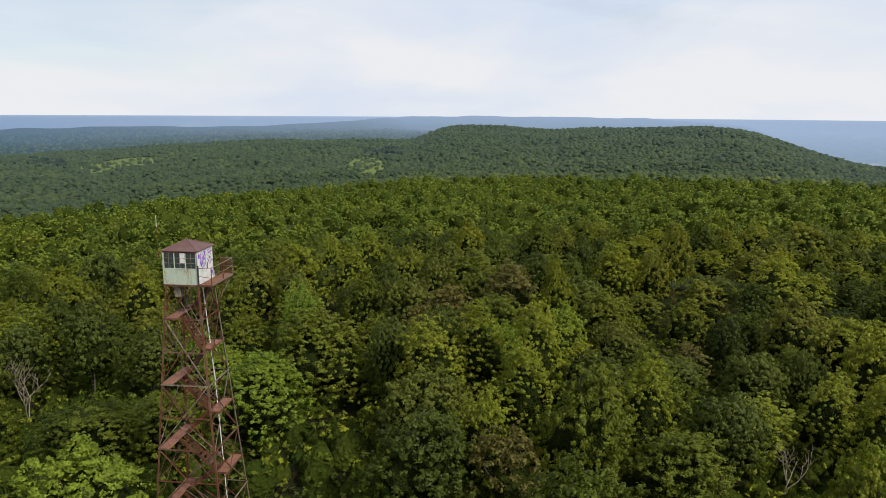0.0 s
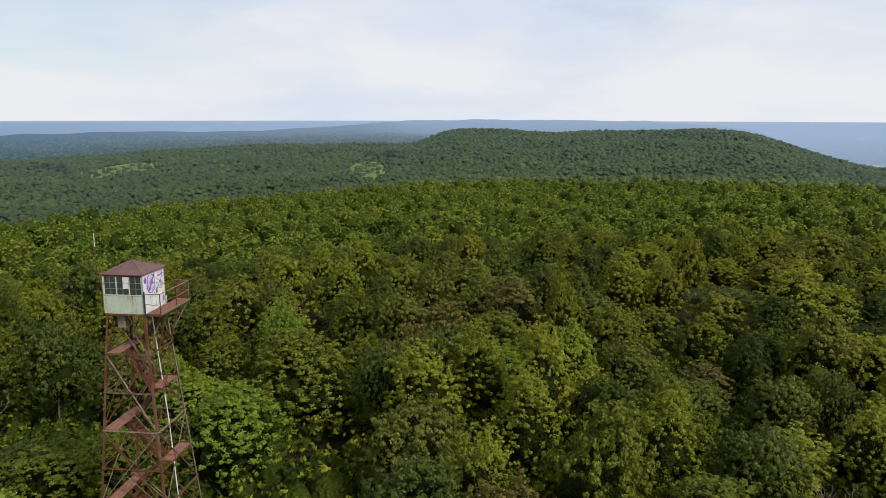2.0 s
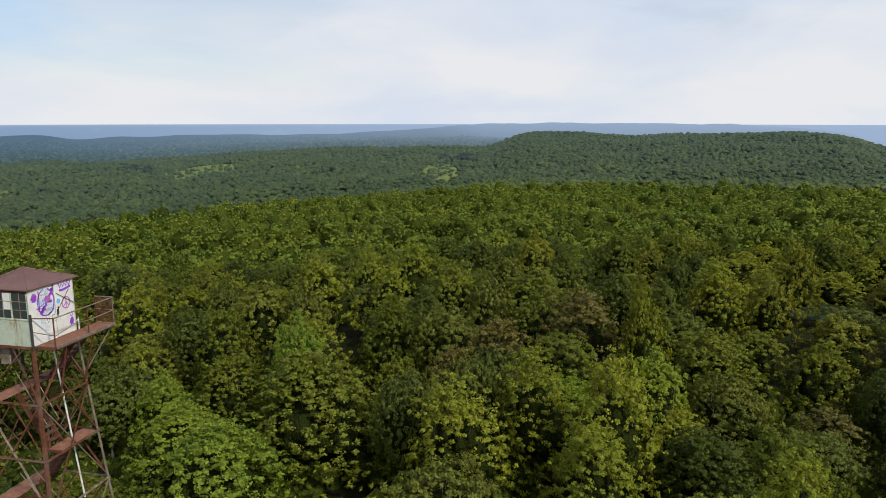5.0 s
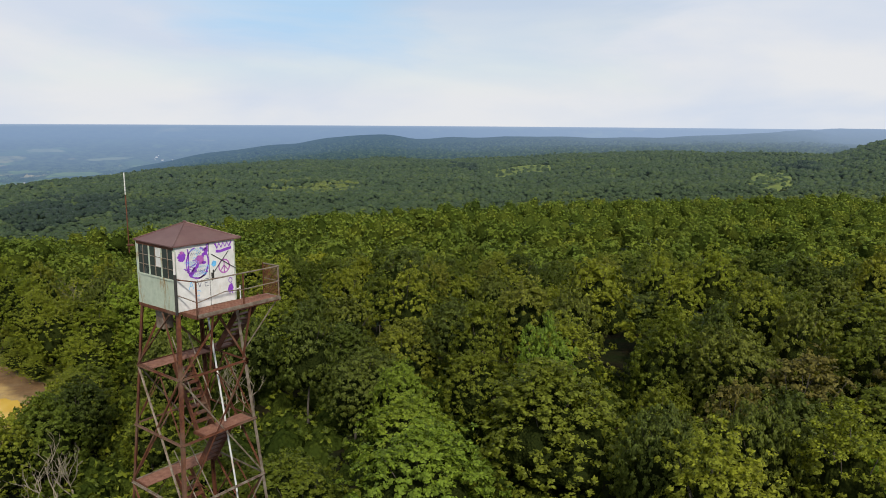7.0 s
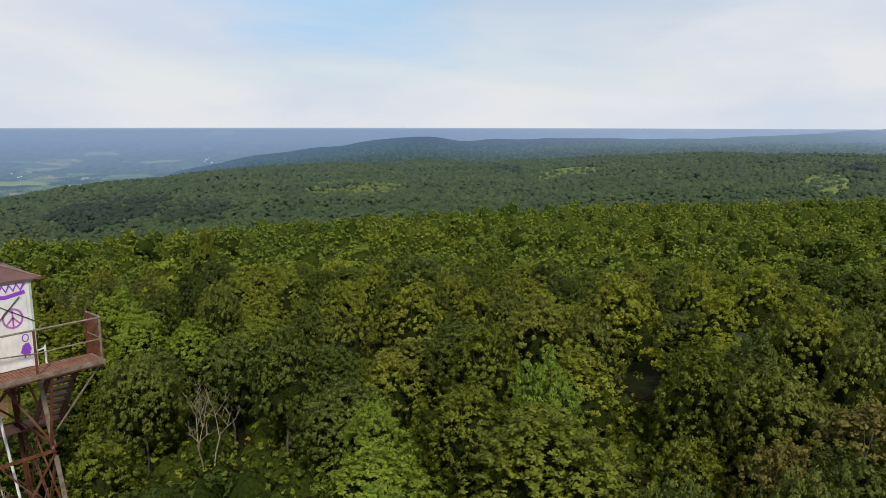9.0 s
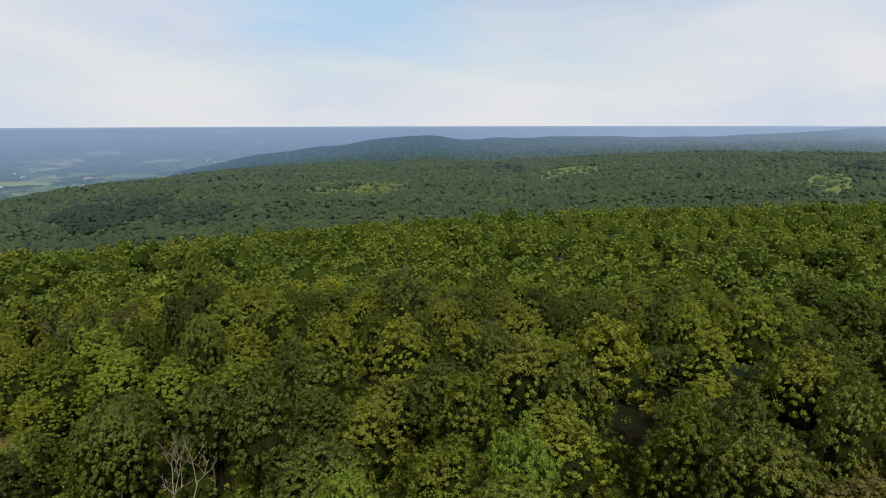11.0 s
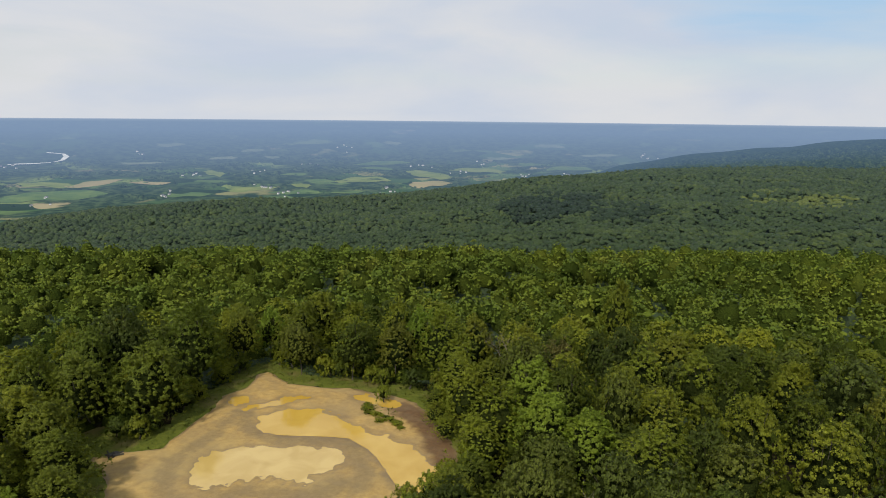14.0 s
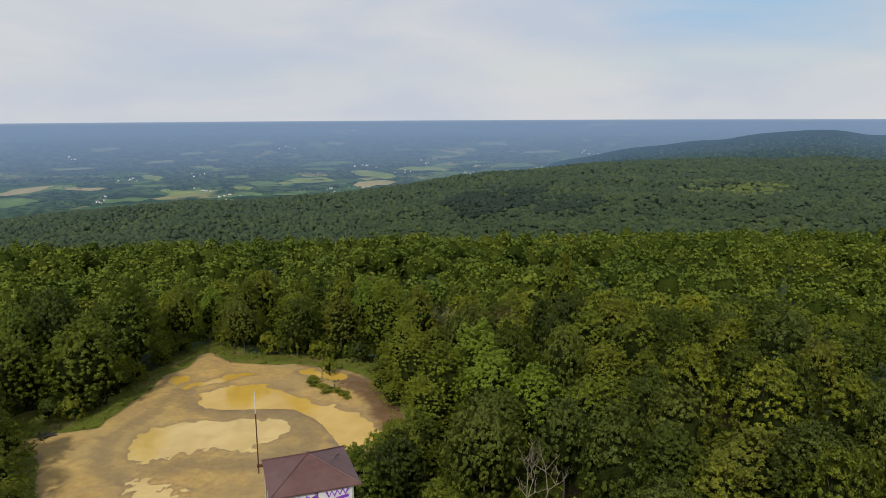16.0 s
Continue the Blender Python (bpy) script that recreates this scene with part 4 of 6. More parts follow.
def top_at(x, y, rng):
    """Usual height of the canopy's top, lower and younger round the lot."""
    tall = 8.6 + 0.5 * float(step(8, 40, np.array(y))) + float(np.clip(rng.normal() * 1.5, -2.8, 3.0))
    if y < 44 and float(outside(LOT, np.array(x), np.array(y))) < 8 and x < 18:
        tall -= 3.2 if x < 5 else 3.8
    if 8 < y < 36 and -14 < x < 3:
        tall = min(tall, 4.3)
    return float(ground(x, y)) + tall


def grow_wood(spots):
    rng = np.random.default_rng(6)
    weights = [("green", 0.43), ("oak", 0.21), ("ash", 0.1), ("maple", 0.08), ("birch", 0.15), ("turning", 0.03)]
    for n, (x, y, gap) in enumerate(spots[:300]):
        if n < 62 or float(outside(LOT, np.array(x), np.array(y))) < 13:
            kind = weights[int(np.searchsorted(np.cumsum([w for _, w in weights]), rng.random() * 0.999))][0]
            made = KINDS[kind][int(rng.integers(len(KINDS[kind])))]
        else:
            k = int(rng.choice(5, p=[0.27, 0.23, 0.20, 0.17, 0.13]))
            kind, made = ("green", "green", "green", "oak", "birch")[k], MID_KINDS[k]
        made.plant(x, y, top_at(x, y, rng), LABELS[kind], wide=gap * rng.uniform(0.47, 0.62) / made.radius)
    return spots[300:]


REST = grow_wood(plant_wood())


def body_arrays(form, level, fill):
    """The leafy outside of a far crown as one swollen, uneven body without its underside, with smooth normals."""
    v, f = icosphere(level)
    keep = v[:, 2] > -0.55
    back = np.cumsum(keep) - 1
    f = back[f[keep[f].all(1)]]
    way = v[keep]
    foot = np.array([form.lean[0] * 0.42 * form.height, form.lean[1] * 0.42 * form.height, 0.42 * form.height])
    p = foot + (form.at(way)[0] - foot) * fill
    n = np.zeros_like(p)
    flat = np.cross(p[f[:, 1]] - p[f[:, 0]], p[f[:, 2]] - p[f[:, 0]])
    for k in range(3):
        np.add.at(n, f[:, k], flat)
    return p, f, unit(n)


def far_wood(name, spots, leaves, size, mat, label, seed, forms=6, lobes=8, bough=0.40, body=0.93, level=2, tuft=6, inside=None):
    """Woods too many to count, as one mesh of crowns: each a swollen leafy body under loose leaves. Spots: x, y, top, width."""
    rng = np.random.default_rng(seed)
    shapes = []
    for _ in range(forms):
        cone, high = rng.uniform(0, 0.55), rng.uniform(4.6, 6.4)
        v, f, c, soft, form = crown_arrays(rng, 2.9, high, lobes, leaves, size, cone, 0.35, bough, tuft)
        cv, cf, cn = body_arrays(form, level, body)
        shapes.append((v - np.array([0, 0, 0.95 * high]), cv - np.array([0, 0, 0.95 * high]), cf, np.concatenate([soft, cn])))
    spots = np.asarray(spots)
    pick, turn = rng.integers(forms, size=len(spots)), rng.random(len(spots)) * 2 * math.pi
    drift = 0.5 + 0.42 * waves(spots[:, 0], spots[:, 1], 75, 4.0) + 0.25 * waves(spots[:, 0], spots[:, 1], 24, 2.0)
    tones = np.clip(0.45 * drift + 0.62 * rng.random(len(spots)) - 0.02, 0, 1)
    squat = rng.uniform(0.8, 1.25, len(spots))
    allv, allf, alltone, alln, slots, at = [], [], [], [], [], 0
    for form in range(forms):
        idx = np.nonzero(pick == form)[0]
        if not len(idx):
            continue
        v, cv, cf, nn = shapes[form]
        both = np.concatenate([v, cv])
        tri = np.arange(len(v)).reshape(-1, 4)
        tri = np.concatenate([tri[:, [0, 1, 2]], tri[:, [0, 2, 3]], cf + len(v)])
        ca, sa, w = np.cos(turn[idx])[:, None], np.sin(turn[idx])[:, None], spots[idx, 3][:, None]
        x = (both[None, :, 0] * ca - both[None, :, 1] * sa) * w + spots[idx, 0][:, None]
        y = (both[None, :, 0] * sa + both[None, :, 1] * ca) * w + spots[idx, 1][:, None]
        z = both[None, :, 2] * np.maximum(w, 0.8) * squat[idx][:, None] + spots[idx, 2][:, None]
        allv.append(np.stack([x, y, z], -1).reshape(-1, 3))
        nx, ny = nn[None, :, 0] * ca - nn[None, :, 1] * sa, nn[None, :, 0] * sa + nn[None, :, 1] * ca
        alln.append(np.stack([nx, ny, np.broadcast_to(nn[None, :, 2], nx.shape)], -1).reshape(-1, 3))
        allf.append(((np.arange(len(idx)) * len(both))[:, None, None] + tri[None]).reshape(-1, 3) + at)
        alltone.append(np.repeat(tones[idx], len(both)))
        slots.append(np.tile(np.arange(len(tri)) >= len(tri) - len(cf), len(idx)))
        at += len(idx) * len(both)
    me = mesh_of(name, np.concatenate(allv), np.concatenate(allf), [mat, inside or mat], np.concatenate(alltone), np.concatenate(slots), smooth=True)
    me.normals_split_custom_set_from_vertices(np.concatenate(alln).tolist())
    return tagged(new(name, me), label, "woods", kind="stuff")


def scatter(rng, r0, r1, gap, grow=0.0, lo=-46, hi=116):
    """Spots for crowns on a jittered polar lattice between two distances; the gap grows with distance to the power grow."""
    rows, r = [], r0
    while r < r1:
        g = gap * (r / r0) ** grow
        n = int(math.radians(hi - lo) * r / g)
        b = np.radians(lo) + (np.arange(n) + rng.random(n) * 1.7) * math.radians(hi - lo) / n
        rr = r + (rng.random(n) - 0.5) * g * 1.7
        x, y = HUB[0] + rr * np.cos(b), HUB[1] + rr * np.sin(b)
        rows.append(np.stack([x, y, ground(x, y), np.full(n, g)], -1))
        r += g * 0.9
    return np.concatenate(rows)


def dome_wood(name, spots, tones, mat, label, seed, lobes=1):
    """Far woods as one mesh: each crown one or two uneven domes."""
    rng = np.random.default_rng(seed)
    v, f = icosphere()
    v = v @ np.array(Euler((0.65, 0.3, 0.0)).to_matrix())
    keep = v[:, 2] > -0.75
    back = np.cumsum(keep) - 1
    f = np.array([back[t] for t in f if keep[t].all()])
    v = v[keep]
    if lobes > 1:
        spots, tones = np.repeat(spots, lobes, 0), np.repeat(tones, lobes)
        spots[:, :2] += rng.normal(size=(len(spots), 2)) * spots[:, 3:4] * 0.24
        spots[:, 2] += rng.normal(size=len(spots)) * 0.5
        spots[:, 3] *= 0.72
    n = len(spots)
    puff = 1 + rng.normal(size=(n, len(v), 1)) * 0.13
    turn = rng.random(n) * 2 * math.pi
    ca, sa = np.cos(turn)[:, None], np.sin(turn)[:, None]
    w = (spots[:, 3] * 0.53)[:, None]
    p = v[None] * puff
    x = (p[..., 0] * ca - p[..., 1] * sa) * w + spots[:, 0][:, None]
    y = (p[..., 0] * sa + p[..., 1] * ca) * w + spots[:, 1][:, None]
    z = p[..., 2] * w * (0.62 + 0.4 * rng.random((n, 1))) + spots[:, 2][:, None] - w * 0.6
    faces = ((np.arange(n) * len(v))[:, None, None] + f[None]).reshape(-1, 3)
    me = mesh_of(name, np.stack([x, y, z], -1).reshape(-1, 3), faces, [mat], np.repeat(tones, len(v)), smooth=True)
    return tagged(new(name, me), label, "woods", kind="stuff")


def laid(x, y, mat, name, label, category, group="", lift=1.2):
    """A thin sheet on the ground from a grid of points."""
    i, j = np.meshgrid(np.arange(x.shape[0] - 1), np.arange(x.shape[1] - 1), indexing="ij")
    a = i * x.shape[1] + j
    quads = np.stack([a, a + x.shape[1], a + x.shape[1] + 1, a + 1], -1).reshape(-1, 4)
    me = mesh_of(name, np.stack([x, y, ground(x, y) + lift], -1).reshape(-1, 3), quads, [mat], smooth=True)
    tagged(new(name, me), label, category, group, "structure")


# Openings and stands in the far woods: bearing from and to, distance from and to, tone, height change.
STANDS = [(10.6, 14.2, 760, 1080, 1.0, -5.0), (28.5, 34.0, 1080, 1290, 0.97, -4.5), (9.5, 12.6, 1090, 1230, 0.0, 3.0), (62.0, 70.0, 800, 980, 0.0, 3.0),
          (57.0, 62.5, 760, 850, 0.02, 2.5), (34.5, 37.0, 1250, 1340, 0.0, 3.0), (44, 52, 900, 1010, 0.93, -1.0), (80, 86, 560, 640, 0.94, -1.0)]


def woods():
    rng = np.random.default_rng(9)
    rest = [(x, y, top_at(x, y, rng), gap / 4.7 * rng.uniform(0.95, 1.2)) for x, y, gap in REST]
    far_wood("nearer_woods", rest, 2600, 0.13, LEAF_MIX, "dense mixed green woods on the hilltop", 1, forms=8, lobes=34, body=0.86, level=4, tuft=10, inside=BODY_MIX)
    low = []
    for _ in range(6500):
        x, y = rng.uniform(-12, 48), rng.uniform(-52, 66)
        if wooded(x, y) and not open_ground(x, y, 3.0) and math.hypot(x, y) > 6 and all((x - a[0]) ** 2 + (y - a[1]) ** 2 > 3.2 for a in low):
            low.append((x, y, float(ground(x, y)) + rng.uniform(1.2, 3.2), rng.uniform(0.55, 0.9)))
    for _ in range(2600):
        x, y = rng.uniform(-30, 80), rng.uniform(50, 112)
        if wooded(x, y) and not open_ground(x, y, 3.0) and all((x - a[0]) ** 2 + (y - a[1]) ** 2 > 5.5 for a in low):
            low.append((x, y, float(ground(x, y)) + rng.uniform(1.4, 3.2), rng.uniform(0.7, 1.0)))
    far_wood("undergrowth", low, 90, 0.24, LEAF_MIX, "shaded leafy undergrowth beneath the trees", 8, lobes=9, body=0.85, level=1, inside=BODY_MIX)
    s = scatter(rng, 100, 235, 6.0, 0.08, -34, 112)
    s = s[[not wooded(x, y) for x, y in s[:, :2]]]
    s = s[outside(LOT, s[:, 0], s[:, 1]) > 2]
    s[:, 3] *= rng.uniform(0.155, 0.235, len(s))
    s[:, 2] += 7.2 + rng.normal(size=len(s)) * 1.5 + 5 * (s[:, 3] - 1.1)
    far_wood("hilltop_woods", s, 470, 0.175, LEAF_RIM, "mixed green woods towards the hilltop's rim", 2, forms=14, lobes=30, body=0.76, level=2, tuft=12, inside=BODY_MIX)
    s = scatter(rng, 8, 100, 6.4, 0.0, -180, 180)
    s = s[[not wooded(x, y) and not open_ground(x, y, 4.0) and not wooded(x + 5, y) and not wooded(x, y + 5) and not wooded(x, y - 5) for x, y in s[:, :2]]]
    s[:, 3] *= rng.uniform(0.135, 0.2, len(s))
    s[:, 2] += 8.0 + rng.normal(size=len(s)) * 1.0
    far_wood("approach_woods", s, 150, 0.24, LEAF_MIX, "mixed green woods on the western hilltop", 6, forms=10, lobes=20, level=3, inside=BODY_MIX)
    s = scatter(rng, 232, 430, 5.8, 0.2, -36, 112)
    s[:, 2] += 7.0 + rng.normal(size=len(s)) * 1.5
    s[:, 3] *= rng.uniform(0.95, 1.3, len(s))
    s[:, 3] *= 0.176
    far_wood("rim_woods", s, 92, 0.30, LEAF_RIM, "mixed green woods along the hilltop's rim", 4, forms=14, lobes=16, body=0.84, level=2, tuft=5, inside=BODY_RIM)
    s = scatter(rng, 425, 1680, 5.2, 0.28, -30, 112)
    s[:, 2] += 6.5 + rng.normal(size=len(s)) * 1.2
    s[:, 3] *= rng.uniform(0.85, 1.3, len(s))
    tones = np.clip(0.10 + 0.72 * rng.random(len(s)) * (0.72 + 0.34 * waves(s[:, 0], s[:, 1], 230, 3.0)) + 0.10 * waves(s[:, 0], s[:, 1], 90, 5.0), 0.06, 0.9)
    b, r = np.degrees(np.arctan2(s[:, 1] - HUB[1], s[:, 0] - HUB[0])), np.hypot(s[:, 0] - HUB[0], s[:, 1] - HUB[1])
    tones = np.minimum(tones + 0.34 * step(950, 450, r) * step(26, 4, b), 0.92)
    ragged = 1 + 0.10 * waves(s[:, 0], s[:, 1], 90, 1.0)
    for b0, b1, r0, r1, tone, high in STANDS:
        there = (np.abs((b - (b0 + b1) / 2) / (b1 - b0) * 2) ** 2 + np.abs((r * ragged - (r0 + r1) / 2) / (r1 - r0) * 2) ** 2 < 1) & (rng.random(len(s)) < 0.85)
        tones[there] = tone
        s[there, 2] += high
        if tone > 0.96:
            thin = there & (rng.random(len(s)) < 0.72)
            s, tones, b, r, ragged = s[~thin], tones[~thin], b[~thin], r[~thin], ragged[~thin]
            u, v = np.meshgrid(np.linspace(0, 2 * math.pi, 33), np.linspace(0.02, 1.0, 9), indexing="ij")
            wide = v * (0.95 + 0.14 * np.sin(3 * u + b0) + 0.08 * np.sin(7 * u))
            bb, rr = np.radians((b0 + b1) / 2 + (b1 - b0) / 2 * wide * np.cos(u)), (r0 + r1) / 2 + (r1 - r0) / 2 * wide * np.sin(u)
            laid(HUB[0] + rr * np.cos(bb), HUB[1] + rr * np.sin(bb), MEADOW, "clearing", "yellow-green grassy clearing in the far woods", "clearing", "far clearings", lift=3.2)
    near = np.hypot(s[:, 0] - HUB[0], s[:, 1] - HUB[1]) < 820
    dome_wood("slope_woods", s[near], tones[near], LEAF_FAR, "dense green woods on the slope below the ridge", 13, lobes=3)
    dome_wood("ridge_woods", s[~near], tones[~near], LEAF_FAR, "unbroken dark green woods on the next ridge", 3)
    s = scatter(rng, 1660, 2360, 12.5, 0.25, 8, 63)
    s[:, 2] += 3 + rng.normal(size=len(s)) * 1.2
    s[:, 3] *= rng.uniform(0.8, 1.3, len(s))
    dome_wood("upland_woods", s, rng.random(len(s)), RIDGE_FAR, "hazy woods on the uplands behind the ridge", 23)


woods()


# ---- the fire tower ----
DECK = 16.8                      # height of the cab's floor
FOOT = float(ground(0.0, 0.0))
CX0, CX1, CY0, CY1 = -1.07, 0.98, -1.07, 0.97
tower = tagged(new("fire_tower"), "rusty steel lattice fire lookout tower with a graffitied white cab", "lookout tower")


def leg_at(sx, sy, z):
    """Outer edge of a leg at a height; the legs spread downwards."""
    k = 0.074 * (DECK - z)
    return Vector(((CX0 if sx < 0 else CX1) + sx * k, CY0 - k if sy < 0 else 0.90 + k, z))


CORNERS = [(-1, -1), (1, -1), (1, 1), (-1, 1)]
LEVELS = [DECK - 0.05 - 1.93 * k for k in range(9)] + [FOOT]
for sx, sy in CORNERS:
    bm = bmesh.new()
    out2 = [(a * sx, b * sy) for a, b in ((0, 0), (-0.10, 0), (-0.10, -0.014), (-0.014, -0.014), (-0.014, -0.10), (0, -0.10))]
    hi, lo = leg_at(sx, sy, DECK), leg_at(sx, sy, FOOT - 0.3)
    rings = [[bm.verts.new((p.x + a, p.y + b, p.z)) for a, b in out2] for p in (hi, lo)]
    for k in range(6):
        bm.faces.new((rings[0][k], rings[0][(k + 1) % 6], rings[1][(k + 1) % 6], rings[1][k]))
    bm.faces.new(rings[0])
    bm.faces.new(rings[1])
    part("leg", bm, RUST if (sx, sy) != (1, -1) else GALV, tower)
    p = leg_at(sx, sy, FOOT)
    pier = tagged(part("concrete_footing", box((p.x - 0.35 - 0.1 * sx, p.y - 0.35 - 0.1 * sy, FOOT - 0.5), (p.x + 0.35 - 0.1 * sx, p.y + 0.35 - 0.1 * sy, FOOT + 0.1), 0.03), DIRT, tower), "concrete footing")
for n, z in enumerate(LEVELS[1:-1], 1):
    for (ax, ay), (bx, by) in zip(CORNERS, CORNERS[1:] + CORNERS[:1]):
        a, b = leg_at(ax, ay, z), leg_at(bx, by, z)
        part("strut", bar(a, b, angle_iron(0.06)), GALV if n % 4 == 3 else RUST, tower)
# Crossed braces span two storeys of the frame; the topmost storey has short raking ones.
for n, (up, down) in enumerate(((1, 3), (3, 5), (5, 7), (7, 9))):
    z1, z0 = LEVELS[up], LEVELS[down]
    for s, ((ax, ay), (bx, by)) in enumerate(zip(CORNERS, CORNERS[1:] + CORNERS[:1])):
        inward = Vector((-(ax + bx) / 2 * 0.02, -(ay + by) / 2 * 0.02, 0))
        part("brace", bar(leg_at(ax, ay, z1) + inward, leg_at(bx, by, z0) + inward, angle_iron(0.05, 0.01)), GALV if (n + s) % 3 == 0 else RUST, tower)
        part("brace", bar(leg_at(bx, by, z1) - inward, leg_at(ax, ay, z0) - inward, angle_iron(0.05, 0.01)), GALV if (n + 2 * s) % 3 == 1 else RUST, tower)
        # thin tie from the middle of each upper strut to the legs below
        mid = (leg_at(ax, ay, z1) + leg_at(bx, by, z1)) / 2
        for c in ((ax, ay), (bx, by)):
            part("tie", bar(mid + inward * 1.5, leg_at(*c, LEVELS[up + 1]) + inward * 1.5, angle_iron(0.032, 0.007)), RUST, tower)
for (ax, ay), (bx, by) in zip(CORNERS, CORNERS[1:] + CORNERS[:1]):
    a1, b1 = leg_at(ax, ay, LEVELS[1]), leg_at(bx, by, LEVELS[1])
    a0, b0 = leg_at(ax, ay, DECK - 0.12), leg_at(bx, by, DECK - 0.12)
    part("brace", bar(a1, a0.lerp(b0, 0.80), angle_iron(0.05, 0.01)), RUST, tower)
    part("brace", bar(b1, b0.lerp(a0, 0.42), angle_iron(0.05, 0.01)), RUST, tower)
    for c in (a1, b1):
        part("gusset", box(c - Vector((0.05, 0.05, 0.09)), c + Vector((0.05, 0.05, 0.09)), 0.008), RUST, tower) if (ax, ay) == (1, -1) or (bx, by) == (1, -1) and c is b1 else None

# Landings on alternate sides, and the flights between them.
tread_mesh = None
for n, z in enumerate(LEVELS[1:-1], 1):
    near = n % 2 == 0                      # landings at the -y side on even levels
    sy = -1 if near else 1
    a, b = leg_at(-1, sy, z), leg_at(1, sy, z)
    y_out, y_in = a.y - sy * 0.02, a.y - sy * 0.66
    x0, x1 = (-0.56, b.x - 0.06) if near else (a.x + 0.06, b.x - 0.06)
    landing = part("landing", box((x0, min(y_out, y_in), z - 0.07), (x0 + 0.05, max(y_out, y_in), z + 0.03)), RUST, tower, "rusted steel landing")
    part("joist", box((x1 - 0.05, min(y_out, y_in), z - 0.07), (x1, max(y_out, y_in), z + 0.03)), RUST, landing)
    for k in range(9):
        u = k / 9
        y0, y1 = y_out + (y_in - y_out) * u, y_out + (y_in - y_out) * (u + 0.9 / 9)
        part("slat", box((x0 + 0.052, min(y0, y1), z + 0.005), (x1 - 0.052, max(y0, y1), z + 0.03), 0.002), DECKING, landing)
    z_next = LEVELS[n + 1] if n + 1 < len(LEVELS) - 1 else FOOT + 0.02
    far_y = leg_at(-1, -sy, z_next).y
    y_end = far_y + sy * 0.66
    lane = 0.74 if near else -0.14
    flight = part("stair_flight", bar((lane - 0.28, y_in, z), (lane - 0.28, y_end, z_next), [(-0.012, -0.10), (0.012, -0.10), (0.012, 0.10), (-0.012, 0.10)]), RUST, tower, "steep rusted stair flight")
    part("stringer", bar((lane + 0.28, y_in, z), (lane + 0.28, y_end, z_next), [(-0.012, -0.10), (0.012, -0.10), (0.012, 0.10), (-0.012, 0.10)]), RUST, flight)
    for side in (-0.28, 0.28):
        part("hand_rail", bar((lane + side, y_in, z + 0.85), (lane + side, y_end, z_next + 0.85), round_bar(0.018)), GALV, flight)
    steps = 9
    for k in range(1, steps):
        u = k / steps
        yy, zz = y_in + (y_end - y_in) * u, z + (z_next - z) * u
        if tread_mesh is None:
            tread_mesh = part("tread", box((-0.27, -0.11, -0.015), (0.27, 0.11, 0.015), 0.004), RUST, flight)
            tread_mesh.location = (lane, yy, zz)
        else:
            part_like(tread_mesh, flight, pose(lane, yy, zz))
# The top flight comes up beside the cab to the walkway's end.
flight = part("stair_flight", bar((1.25, 0.48, DECK - 1.95), (1.25, -1.05, DECK - 0.02), [(-0.012, -0.10), (0.012, -0.10), (0.012, 0.10), (-0.012, 0.10)]), RUST, tower, "steep rusted stair flight")
part("stringer", bar((1.85, 0.48, DECK - 1.95), (1.85, -1.05, DECK - 0.02), [(-0.012, -0.10), (0.012, -0.10), (0.012, 0.10), (-0.012, 0.10)]), RUST, flight)
for k in range(0, 9):
    part_like(tread_mesh, flight, pose(1.55, 0.55 - 1.6 * k / 9, DECK - 1.95 + 1.93 * k / 9))
part("landing", box((0.94, 0.40, DECK - 2.0), (1.95, 1.02, DECK - 1.95)), RUST, tower, "rusted steel landing")

# Walkway along the door side, past the cab's corner.
WX0, WX1, WY0, WY1 = -0.88, 2.05, -1.80, CY0 - 0.02
walkway = part("walkway", box((WX0, WY0, DECK - 0.10), (WX1, WY0 + 0.05, DECK - 0.003)), RUST, tower, "slatted rusty walkway")
part("edge_beam", box((WX0, WY1 - 0.05, DECK - 0.10), (WX1, WY1, DECK - 0.003)), RUST, walkway)
part("end_beam", box((WX1, WY0, DECK - 0.10), (WX1 + 0.05, WY1, DECK + 0.02)), GALV, walkway)
part("end_beam", box((WX0 - 0.05, WY0, DECK - 0.10), (WX0 - 0.003, WY1, DECK + 0.02)), RUST, walkway)
slat = part("slat", box((0, WY0 + 0.005, DECK), (0.052, WY1 - 0.005, DECK + 0.022), 0.003), DECKING, walkway)
slat.location.x = WX0 + 0.005
for k in range(1, 43):
    part_like(slat, walkway, pose(WX0 + 0.005 + 0.0683 * k, 0, 0))
part("edge_trim", box((WX0, WY0 - 0.012, DECK - 0.06), (WX1, WY0 - 0.001, DECK + 0.05), 0.003), GALV, walkway)
for x0, x1 in ((-0.4, -0.2), (0.95, 1.0)):
    part("bracket", bar((x0, WY0 + 0.05, DECK - 0.10), (x1, CY0 - 0.12, DECK - 1.9), angle_iron(0.05, 0.01)), RUST, tower)
part("bracket", bar((WX1 - 0.05, WY0 + 0.1, DECK - 0.10), (1.10, CY0 - 0.10, DECK - 1.6), round_bar(0.022)), GALV, tower)
for x, y, mat in ((WX0, WY0, RUST), (0.72, WY0, RUST), (WX1, WY0, GALV), (WX1, WY1 + 0.02, RUST)):
    part("rail_post", bar((x, y, DECK - 0.10), (x, y, DECK + 1.02), angle_iron(0.05, 0.012), (0, 1, 0)), mat, tower)
part("rail", bar((CX0, CY0 - 0.02, DECK + 1.0), (WX0, WY0, DECK + 1.0), round_bar(0.02)), RUST, tower)
